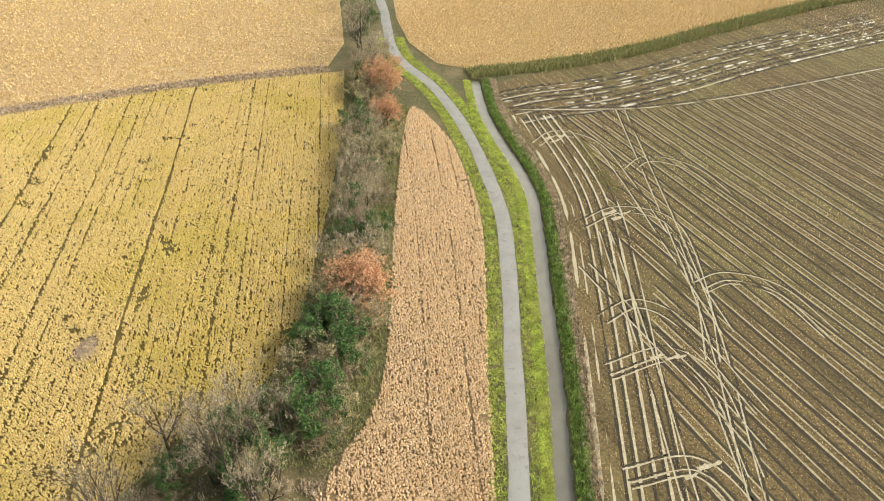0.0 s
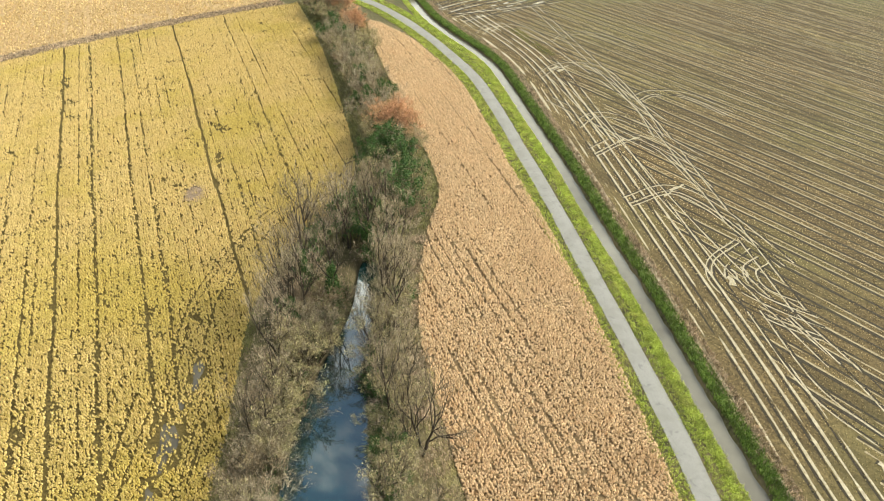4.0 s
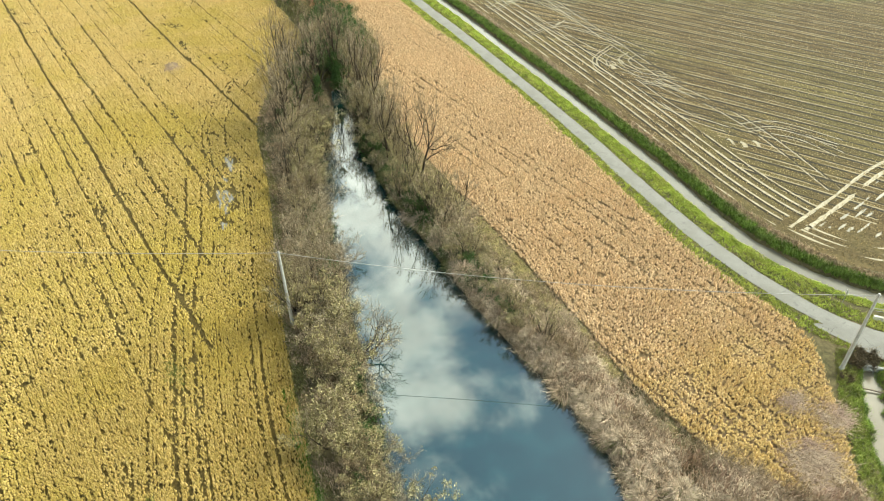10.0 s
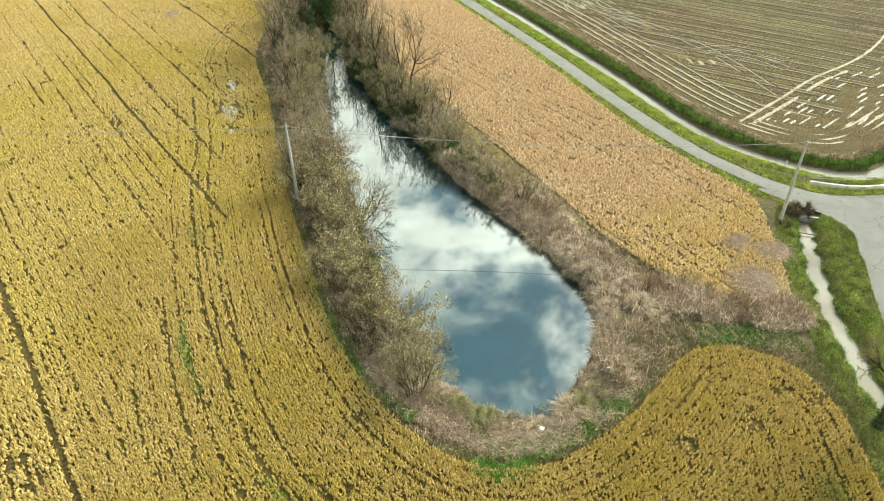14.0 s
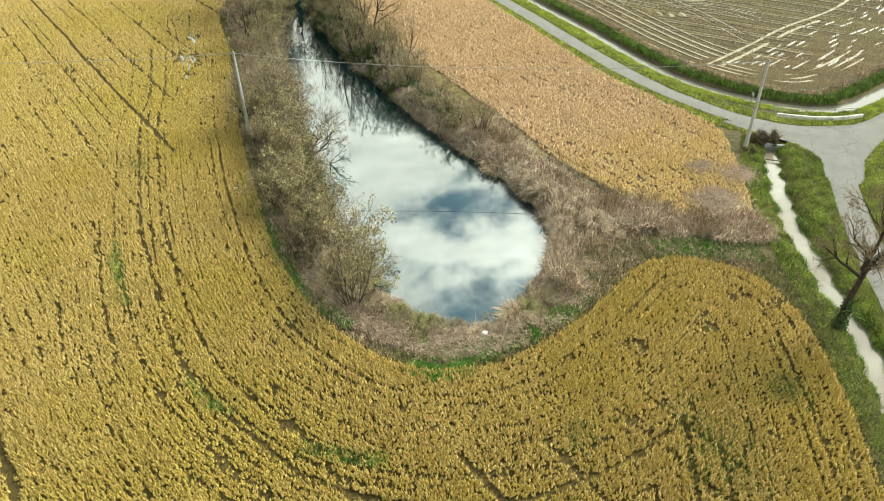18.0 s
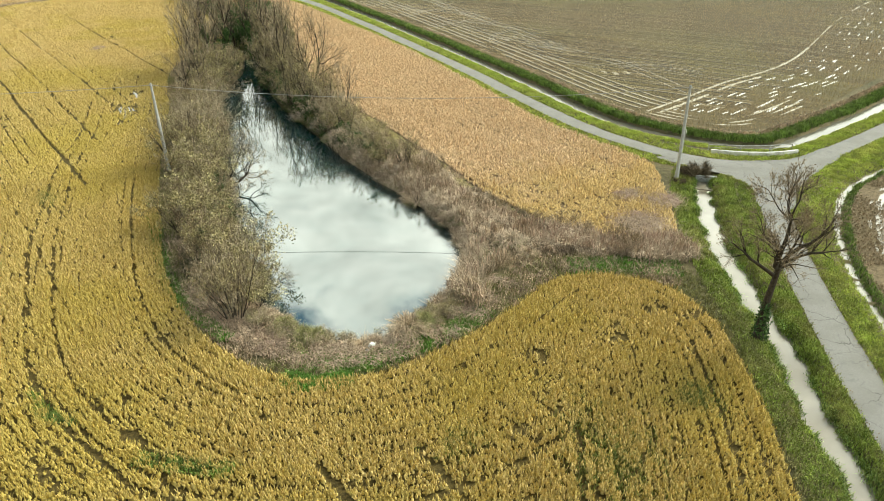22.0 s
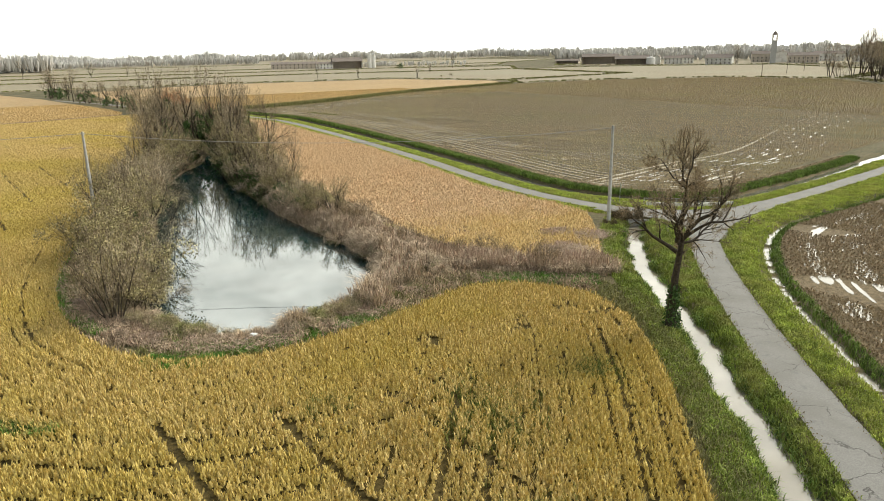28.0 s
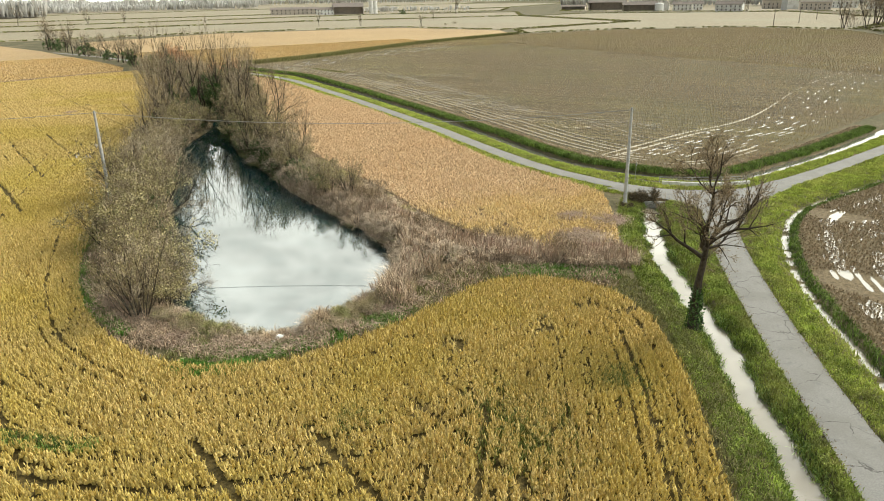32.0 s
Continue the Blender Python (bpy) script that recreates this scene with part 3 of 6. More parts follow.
thing("ground", mesh_from("ground", np.column_stack([flat_xy, height]), np.stack([i, i + 1, i + nx + 1, i + nx], 1), M["ground"], True), "uneven grassy verges, ditch banks and plain to the horizon", "ground", kind="structure")

# ---- water ----
v, f = ribbon(CANAL, 1.75, 1.75, -0.32)
thing("canal_water", mesh_from("canal_water", v, f, M["canal"]), "pale muddy water in the straight-banked irrigation canal", "water", kind="structure")
v, f = ribbon(SOUTH_DITCH, 1.5, 1.5, -0.55)
thing("ditch_water", mesh_from("ditch_water", v, f, M["ditch"]), "pale muddy water in the roadside ditch", "water", kind="structure")
v, f = ribbon(THIN_DITCH, 0.6, 0.6, -0.36)
thing("narrow_ditch_water", mesh_from("narrow_ditch_water", v, f, M["ditch"]), "thin line of muddy water beside the grass verge", "water", kind="structure")
sheet("pond_water", np.array(POND), -0.6, M["pond"], "still dark pond water mirroring clouds and bare trees", "water")

# ---- roads ----
v, f = ribbon(LANE, 1.15, 1.15, 0.05, 7, 0.04, 0.07, 1)
thing("road_lane", mesh_from("road_lane", v, f, M["asphalt"], True), "narrow pale worn asphalt lane winding past the fields", "road", kind="structure")
v, f = ribbon(SOUTH_ROAD, 1.3, 1.3, 0.06, 7, 0.04, 0.06, 2)
thing("road_branch", mesh_from("road_branch", v, f, M["asphalt_grey"], True), "cracked grey asphalt side road joining the lane", "road", kind="structure")
JUNCTION = glide(plan((3.4, -36.6), (6.4, -39.2), (10, -42.2), (15, -44.6), (21, -44.5), (20, -46.9), (14.5, -48.2), (9, -49.8), (4.2, -52.6), (2.2, -50.6), (5, -47.6), (5.6, -44.5), (4.4, -40.5)), 1.0, True)
sheet("road_junction", JUNCTION, 0.07, M["asphalt_grey"], "worn asphalt where the two roads meet", "road")

# ---- fields ----
sheet("field_west", WEST_RING, 0.02, M["west_soil"], "ripe golden crop field ringing the pond", "field")
sheet("field_middle", TAN_RING, 0.02, M["tan_soil"], "dry tan crop strip between pond and lane", "field")
field_mud = sheet("field_mud", MUD_RING, 0.02, M["mud"], "wet harvested field with long wheel ruts", "field")
sheet("field_triangle", TRI_RING, 0.02, M["tri_mud"], "wet stubble field with standing water", "field")
sheet("field_north_west", np.array(plan((-22, 134), (-36, 129.5), (-51, 125), (-64.5, 119.8), (-77, 114.5), (-160, 84), (-260, 46), (-420, 60), (-330, 330), (-60, 330), (-38, 250), (-24, 172), (-20, 145))), 0.012, M["far_gold"], "golden crop field beyond the brown boundary ditch", "field")
sheet("field_north_east", np.array(plan((-6, 146), (0, 136), (8, 133), (26, 138.5), (45, 147.5), (66, 160), (107, 182), (165, 203), (182, 238), (158, 312), (52, 334), (-20, 300), (-14, 200), (-9.5, 160))), 0.014, M["far_gold"], "tan crop field beyond the reed hedge", "field")


# ---- vegetation helpers ----
def rows_in(ring, heading, row, step, rng, jitter=0.3, window=None):
    """Sowing points in rows along a heading inside an outline."""
    d = np.array(heading) / np.hypot(*heading)
    s = np.array([-d[1], d[0]])
    poly = ring if window is None else np.array(window)
    a, b = poly @ d, poly @ s
    u, v = np.meshgrid(np.arange(a.min(), a.max(), step), np.arange(b.min(), b.max(), row))
    u = u + rng.uniform(-0.5, 0.5, u.shape) * step
    v = v + rng.normal(0, jitter * row * 0.5, v.shape)
    p = u.ravel()[:, None] * d + v.ravel()[:, None] * s
    if window is not None:
        p = p[inside(p, poly)]
    return p[inside(p, ring)]


def waves(p, scale, seed):
    """Cheap smooth noise in 0..1 over the plan."""
    r = np.random.default_rng(seed)
    out = np.zeros(len(p))
    for k in range(7):
        a = r.uniform(0, 2 * np.pi)
        f = scale * r.uniform(0.6, 2.2)
        out += np.sin((p[:, 0] * np.cos(a) + p[:, 1] * np.sin(a)) * f + r.uniform(0, 6.3))
    return 0.5 + out / 7.5


def fans(p, z, high, wide, lean, per, rng):
    """Bushy plants: each a few leaves that widen upwards. One triangle a leaf."""
    n = len(p) * per
    q = np.repeat(p, per, 0)
    zz = np.repeat(np.broadcast_to(z, (len(p),)), per)
    hh = np.repeat(np.broadcast_to(high, (len(p),)), per) * rng.uniform(0.65, 1.15, n)
    a = rng.uniform(0, 2 * np.pi, n)
    out = np.stack([np.cos(a), np.sin(a)], 1)
    side = np.stack([-np.sin(a), np.cos(a)], 1)
    reach = (lean * hh * rng.uniform(0.3, 1.3, n))[:, None]
    w = (wide * rng.uniform(0.6, 1.3, n))[:, None]
    foot = q + out * 0.05
    top = q + out * reach
    v = np.empty((n, 3, 3), np.float32)
    v[:, 0, :2], v[:, 0, 2] = foot, zz + hh * 0.05
    v[:, 1, :2], v[:, 1, 2] = top + side * w, zz + hh
    v[:, 2, :2], v[:, 2, 2] = top - side * w, zz + hh * rng.uniform(0.75, 1.05, n)
    return v.reshape(-1, 3), np.arange(n * 3).reshape(n, 3)


def clumps(p, z, high, wide, sides, per, rng):
    """Crop plants: a ragged tussock with a few panicles leaning out of it."""
    n = len(p)
    hh = np.broadcast_to(high, (n,)) * rng.uniform(0.75, 1.15, n)
    a = rng.uniform(0, 2 * np.pi, n)[:, None] + (np.arange(sides) * 2 * np.pi / sides)[None] + rng.normal(0, 0.25, (n, sides))
    r = wide * rng.uniform(0.6, 1.35, (n, sides))
    v = np.empty((n, sides + 1, 3), np.float32)
    v[:, :sides, 0] = p[:, :1] + r * np.cos(a)
    v[:, :sides, 1] = p[:, 1:] + r * np.sin(a)
    v[:, :sides, 2] = z + hh[:, None] * rng.uniform(0.0, 0.4, (n, sides))
    v[:, sides, :2] = p + rng.normal(0, wide * 0.35, (n, 2))
    v[:, sides, 2] = z + hh * 0.95
    k = np.arange(sides)
    f = np.stack([k, (k + 1) % sides, np.full(sides, sides)], 1)
    f = (np.arange(n)[:, None, None] * (sides + 1) + f[None]).reshape(-1, 3)
    v2, f2 = fans(p, z, hh * 1.1, wide * 0.24, 0.5, per, rng)
    return np.vstack([v.reshape(-1, 3), v2]), np.vstack([f, f2 + n * (sides + 1)])


def blades(p, z, high, wide, lean, per, rng, spread=0.15, sweep=None):
    """Bent grass or reed blades: a strip that narrows to a tip."""
    n = len(p) * per
    q = np.repeat(p, per, 0) + rng.normal(0, spread, (n, 2))
    zz = np.repeat(np.broadcast_to(z, (len(p),)), per)
    hh = np.repeat(np.broadcast_to(high, (len(p),)), per) * rng.uniform(0.55, 1.2, n)
    a = rng.uniform(0, 2 * np.pi, n)
    out = np.stack([np.cos(a), np.sin(a)], 1)
    if sweep is not None:
        out = out * 0.6 + np.array(sweep)
    b = rng.uniform(0, 2 * np.pi, n)
    side = np.stack([np.cos(b), np.sin(b)], 1)
    l = (lean * hh * rng.uniform(0.2, 1.4, n))[:, None]
    v = np.empty((n, 5, 3), np.float32)
    v[:, 0, :2], v[:, 1, :2] = q - side * wide, q + side * wide
    v[:, 0, 2] = v[:, 1, 2] = zz - 0.05
    mid = q + out * l * 0.35
    v[:, 2, :2], v[:, 3, :2] = mid + side * wide * 0.8, mid - side * wide * 0.8
    v[:, 2, 2] = v[:, 3, 2] = zz + hh * 0.62
    v[:, 4, :2], v[:, 4, 2] = q + out * l, zz + hh * (1 - 0.3 * lean)
    i = np.arange(n)[:, None] * 5
    return v.reshape(-1, 3), [i + np.array([[0, 1, 2, 3]]), i + np.array([[3, 2, 4]])]


def stuff(name, vf, mat, label, category):
    return thing(name, mesh_from(name, vf[0], vf[1], mat), label, category, kind="stuff")


def ground_z(p):
    """Height of the ground sheet at plan points."""
    ix = np.clip(np.searchsorted(xs, p[:, 0]) - 1, 0, len(xs) - 2)
    iy = np.clip(np.searchsorted(ys, p[:, 1]) - 1, 0, len(ys) - 2)
    hz = height.reshape(len(ys), len(xs))
    fx = (p[:, 0] - xs[ix]) / (xs[ix + 1] - xs[ix])
    fy = (p[:, 1] - ys[iy]) / (ys[iy + 1] - ys[iy])
    return (hz[iy, ix] * (1 - fx) + hz[iy, ix + 1] * fx) * (1 - fy) + (hz[iy + 1, ix] * (1 - fx) + hz[iy + 1, ix + 1] * fx) * fy


def beside(line, lo, hi, count, rng, both=True, side=1):
    """Random points at lo..hi metres beside a line."""
    seg = np.hypot(*np.diff(line, axis=0).T)
    at = np.concatenate([[0], np.cumsum(seg)])
    s = rng.uniform(0, at[-1], count)
    x, y = np.interp(s, at, line[:, 0]), np.interp(s, at, line[:, 1])
    d = np.gradient(line, axis=0)
    dx, dy = np.interp(s, at, d[:, 0]), np.interp(s, at, d[:, 1])
    k = np.hypot(dx, dy)
    off = rng.uniform(lo, hi, count) * (rng.choice([-1, 1], count) if both else side)
    return np.stack([x - dy / k * off, y + dx / k * off], 1)


# ---- crops ----
ROW = (0.125, -0.992)
ACROSS = np.array([0.992, 0.125])


def crop_keep(p, rng):
    """Drop plants on tram lines, curved wheel tracks, drilled gaps and thin spots."""
    off = p @ ACROSS / K
    keep = np.ones(len(p), bool)
    wander = 0.25 * np.sin(p[:, 1] * 0.11) + 0.15 * np.sin(p[:, 1] * 0.31)
    edge = away(p, WEST) / K
    head = (edge < np.interp(p[:, 1] / K, [-62, -20], [26.0, 13.5])) & (p[:, 1] < 12 * K)
    for c, half, chance in ((-29.8, 0.22, 1.0), (-51.0, 0.22, 1.0), (-72.6, 0.24, 1.0), (-38.6, 0.2, 0.8), (-41.1, 0.2, 0.85), (-46.4, 0.22, 0.9), (-57.6, 0.16, 0.7), (-19.0, 0.2, 0.8), (-21.0, 0.18, 0.6), (-34.0, 0.14, 0.5), (-62.0, 0.14, 0.5), (-66.5, 0.16, 0.5), (-79.0, 0.2, 0.7), (-84.0, 0.2, 0.7)):
        keep &= ~((abs(off - c + wander * 0.4) < half) & ~(head & (edge < 7)) & (rng.random(len(p)) < chance))
    drill = waves(p, 0.25, 17)
    for c in (1.15, 2.1):
        keep &= ~((abs(edge - c + wander * 0.3) < 0.11) & (p[:, 1] < -56 * K) & (p[:, 0] > -34 * K) & (rng.random(len(p)) < 0.85))
    rows = np.where(head, edge + wander * 0.5, off)
    which = np.floor(rows / 1.45)
    own = (np.sin(which * 12.9898) * 43758.5453) % 1.0
    keep &= ~((abs(rows % 1.45 - 0.35 - 0.7 * own) < 0.07 + 0.05 * own) & (rng.random(len(p)) < (2.2 * drill - 0.2) * ((own * 7.3) % 1.0) ** 0.7))
    for c, half, chance in ((8.4, 0.15, 0.85), (10.2, 0.2, 0.9), (12.4, 0.14, 0.7), (3.3, 0.12, 0.5)):
        keep &= ~((abs(edge - c + wander * 1.2) < half) & (p[:, 1] < 20 * K) & (p[:, 0] < -30 * K) & (rng.random(len(p)) < chance))
    for c in (4.4, 6.6, 7.4):
        keep &= ~((abs(edge - c + wander) < 0.17) & (p[:, 1] > 12 * K) & (p[:, 1] < 50 * K) & (rng.random(len(p)) < 0.75))
    turned = np.arctan2(p[:, 1] + 35 * K, p[:, 0] + 34 * K) * 22.0
    along = np.where(head & (p[:, 1] < 0), turned, p @ np.array(ROW))
    own = (np.sin(np.floor(rows / 0.58) * 45.233) * 43758.5453) % 1.0
    dash = np.sin(along * 0.8 + own * 50) + np.sin(along * 2.1 + own * 91)
    keep &= ~((abs(rows % 0.58 - 0.29) < 0.1) & (dash > 0.95) & (rng.random(len(p)) < 0.85))
    thin = waves(p, 1.3, 11) * 0.6 + waves(p, 0.35, 12) * 0.5
    keep &= ~((thin < 0.14) & (rng.random(len(p)) < 0.7))
    keep &= ~((abs(rows % 0.725 - 0.3) < 0.06) & (rng.random(len(p)) < 0.2 + 0.7 * waves(p, 0.7, 19)))
    keep &= (abs(rows % 0.29 - 0.145) < 0.098) | (rng.random(len(p)) < 0.25)
    keep &= rng.random(len(p)) > 0.34 * smooth01((edge - 9) / 16) * smooth01((-40 * K - p[:, 1]) / 25)
    return keep


rng = np.random.default_rng(21)
BARE = [(-56.4, 17.5, 0.9, 3.4), (-40.6, 56, 1.4, 2.0), (-36.8, 65, 0.9, 2.2), (-37.4, 58.2, 0.6, 1.4), (-63.5, 98, 0.8, 4.0), (-45, 32, 1.2, 1.2), (-44, 104, 2.6, 0.6), (-39.6, 21.2, 1.1, 3.0), (-42.4, 12.6, 1.6, 3.5), (-43.6, 8, 1.0, 1.6)]


def off_bare(p):
    keep = np.ones(len(p), bool)
    ragged = -0.25 + 2.0 * waves(p, 2.6, 5)
    for x, y, a, b in BARE:
        keep &= ((p[:, 0] / K - x) / a) ** 2 + ((p[:, 1] / K - y) / b) ** 2 > ragged
    return keep | (rng.random(len(p)) < 0.16)


near = np.array(plan((-70, -70), (-56, -92), (-44, -92), (-10, -70), (-10, -45), (-36, -40), (-36, -20), (-40, -8), (-66, -8)))
p = rows_in(WEST_RING, ROW, 0.165, 0.15, rng, 0.6, near)
p = p[crop_keep(p, rng) & off_bare(p) & (away(p, WEST) > 0.15)]
tall = 0.34 + 0.16 * waves(p, 0.5, 31)
stuff("crop_near", clumps(p, 0.02, tall, 0.105, 5, 5, rng), M["crop_gold"], "ripe golden crop plants in close rows round the pond", "crop plants")
rest = np.array(plan((-36, -20), (-40, -8), (-66, -8), (-70, -70), (-86, -70), (-86, 60), (-108, 100), (-108, 140), (-10, 140), (-10, 40), (-30, 20)))
p = rows_in(WEST_RING, ROW, 0.195, 0.18, rng, 0.6, rest)
p = p[crop_keep(p, rng) & off_bare(p)]
tall = 0.34 + 0.18 * waves(p, 0.5, 32)
stuff("crop_far", clumps(p, 0.02, tall, 0.138, 4, 3, rng), M["crop_gold"], "ripe yellow crop with dark tractor lines", "crop plants")
p = rows_in(TAN_RING, (0.10, -0.995), 0.24, 0.2, rng, 0.6)
lane_at = p[:, 0] + 0.10 * p[:, 1] + 0.8 * np.sin(p[:, 1] * 0.05)
own = (np.sin(np.floor(lane_at / 1.5) * 78.233) * 43758.5453) % 1.0
gap = (abs(lane_at % 1.5 - 0.4 - 0.7 * own) < 0.08 + 0.07 * own) & (own > 0.25)
p = p[~(gap & (rng.random(len(p)) < 1.6 * waves(p, 0.2, 18) - 0.05)) & ~((waves(p, 1.2, 14) * 0.6 + waves(p, 0.3, 15) * 0.5 < 0.05))]
across = p[:, 0] + 0.10 * p[:, 1]
own = (np.sin(np.floor(across / 0.72) * 45.233) * 43758.5453) % 1.0
dash = np.sin(p[:, 1] * 0.7 + own * 50) + np.sin(p[:, 1] * 1.9 + own * 91)
keep = ~((abs(across % 0.72 - 0.36) < 0.11) & (dash > 1.3) & (rng.random(len(p)) < 0.85))
p, across = p[keep], across[keep]
p = p[(abs(across % 0.36 - 0.18) < 0.125) | (rng.random(len(p)) < 0.3)]
stuff("crop_middle", clumps(p, 0.02, 0.32 + 0.18 * waves(p, 0.6, 33), 0.15, 4, 3, rng), M["crop_tan"], "dry tan crop standing between pond and lane", "crop plants")
nw = np.array(plan((-22, 134), (-36, 129.5), (-51, 125), (-64.5, 119.8), (-77, 114.5), (-130, 95), (-130, 200), (-30, 200), (-24, 172), (-20, 145)))
p = rows_in(nw, ROW, 0.52, 0.48, rng, 0.5)
p = p[crop_keep(p, rng)]
stuff("crop_north_west", fans(p, 0.02, 0.4, 0.12, 0.7, 4, rng), M["crop_pale"], "pale golden crop beyond the boundary ditch", "crop plants")
ne = np.array(plan((-6, 146), (0, 136), (8, 133), (26, 138.5), (45, 147.5), (66, 160), (107, 182), (107, 205), (-12, 205), (-9.5, 160)))
p = rows_in(ne, (0.7, 0.7), 0.52, 0.48, rng, 0.5)
stuff("crop_north_east", fans(p, 0.02, 0.4, 0.12, 0.7, 4, rng), M["crop_pale"], "pale golden crop beyond the reed hedge", "crop plants")

# ---- wet stubble: straw, ruts and puddles ----
win = np.array(plan((9, 130), (9, -40), (60, -40), (130, -20), (130, 190), (40, 150)))
p = rows_in(MUD_RING, LINES, 0.52, 0.42, rng, 0.3, win)
lane_off = (p @ CROSS) % 3.7
wheel = (abs(lane_off - 0.5) < 0.36) | (abs(lane_off - 2.25) < 0.26)
p = p[~wheel & (rng.random(len(p)) < 0.8)]
stuff("stubble", fans(p, 0.0, 0.2, 0.045, 0.25, 4, rng), M["stubble"], "short brown stubble in wet soil", "stubble")
far_mud = np.array(plan((125, -15), (190, -3), (255, 68), (291, 110), (283, 161), (217, 195), (165, 198), (107, 177), (66, 157), (125, 150)))
p = rows_in(MUD_RING, LINES, 1.1, 0.9, rng, 0.25, far_mud)
stuff("stubble_far", fans(p, 0.0, 0.32, 0.12, 0.25, 4, rng), M["stubble"], "short straw stubble across the far half of the field", "stubble")
p = rows_in(TRI_RING, (-0.62, -0.78), 0.3, 0.27, rng, 0.4, np.array(plan((-34, -104), (-14, -76.5), (-1, -60), (8, -54), (18, -51), (60, -46), (60, -90), (0, -112))))
p = p[waves(p, 0.35, 44) > 0.2]
stuff("stubble_triangle", fans(p, 0.0, 0.2, 0.06, 0.8, 4, rng), M["stubble_pale"], "short brown stubble between puddles", "stubble")


def strip(line, wide, z, rng, break_at=0.0, seed=0, often=0.45):
    """A rut: a ragged strip along a line, cut into pools where it is dry."""
    half = wide * 0.5 * (0.7 + 0.6 * waves(line, 2.3, seed))
    if break_at:
        half = half * np.clip((waves(line, often, seed + 1) - break_at) * 9, 0, 1) ** 0.7
    d = np.gradient(line, axis=0)
    d /= np.maximum(np.hypot(d[:, 0], d[:, 1]), 1e-6)[:, None]
    s = np.stack([-d[:, 1], d[:, 0]], 1) * half[:, None]
    n = len(line)
    v = np.empty((n, 2, 3))
    v[:, 0, :2], v[:, 1, :2], v[..., 2] = line + s, line - s, z
    i = np.arange(n - 1)[half[:-1] + half[1:] > 0.02] * 2
    return v.reshape(-1, 3), np.stack([i, i + 1, i + 3, i + 2], 1)


def joined(items):
    vs, fs, k = [], [], 0
    for v, f in items:
        vs.append(v)
        fs.append(f + k)
        k += len(v)
    return np.vstack(vs), np.vstack(fs)


def shifted(line, off):
    d = np.gradient(line, axis=0)
    d /= np.hypot(d[:, 0], d[:, 1])[:, None]
    return line + np.stack([-d[:, 1], d[:, 0]], 1) * off


wet, dark, pale_lines, silt = [], [], [], []
for k in range(-17, 63):
    for j, (c, wide, cut) in enumerate(((0.5, 0.46, 0.0), (2.25, 0.34, 0.04), (0.9, 0.27, 0.08 + 0.1 * (k % 3)), (1.9, 0.22, 0.22 + 0.08 * (k % 4)))):
        o = CROSS * (k * 3.7 + c)
        line = o + LINES * np.arange(-190, 190, 1.3)[:, None]
        line = line + CROSS * (0.12 * np.sin(line[:, 1] * 0.11 + k))[:, None]
        line = line[inside(line, MUD_RING) & (away(line, MUD_WEST) > 9.0 + 2.0 * math.sin(k * 1.7)) & (line[:, 0] < 150) & (line[:, 1] / K < np.interp(line[:, 0] / K, [16, 40.6, 93, 140], [116.5, 118.3, 137, 155]))]
        if len(line) > 6:
            (dark if j < 2 else pale_lines).append(strip(line, wide, 0.034 + 0.001 * ((k + j) % 3), rng, cut, 100 + k * 4 + j))
near_edge = MUD_WEST[(MUD_WEST[:, 1] > -40 * K) & (MUD_WEST[:, 0] < 30 * K)]
for j, (o, wd, br) in enumerate(((0.5, 0.5, 0.42), (1.7, 0.24, 0.40), (3.4, 0.3, 0.12), (4.7, 0.3, 0.10), (6.4, 0.34, 0.08), (7.8, 0.34, 0.10), (9.4, 0.22, 0.34))):
    line = glide([tuple(q) for q in shifted(near_edge, o)[::6]], 1.0)
    line = line[(line[:, 1] > -23.5 * K) & (line[:, 1] < 115 * K)]
    silt.append(strip(line, wd, 0.038 + 0.001 * j, rng, br, 300 + j))
    if j > 1:
        dark.append(strip(shifted(line, -0.36), 0.3, 0.034 + 0.0006 * j, rng, 0.04, 330 + j))
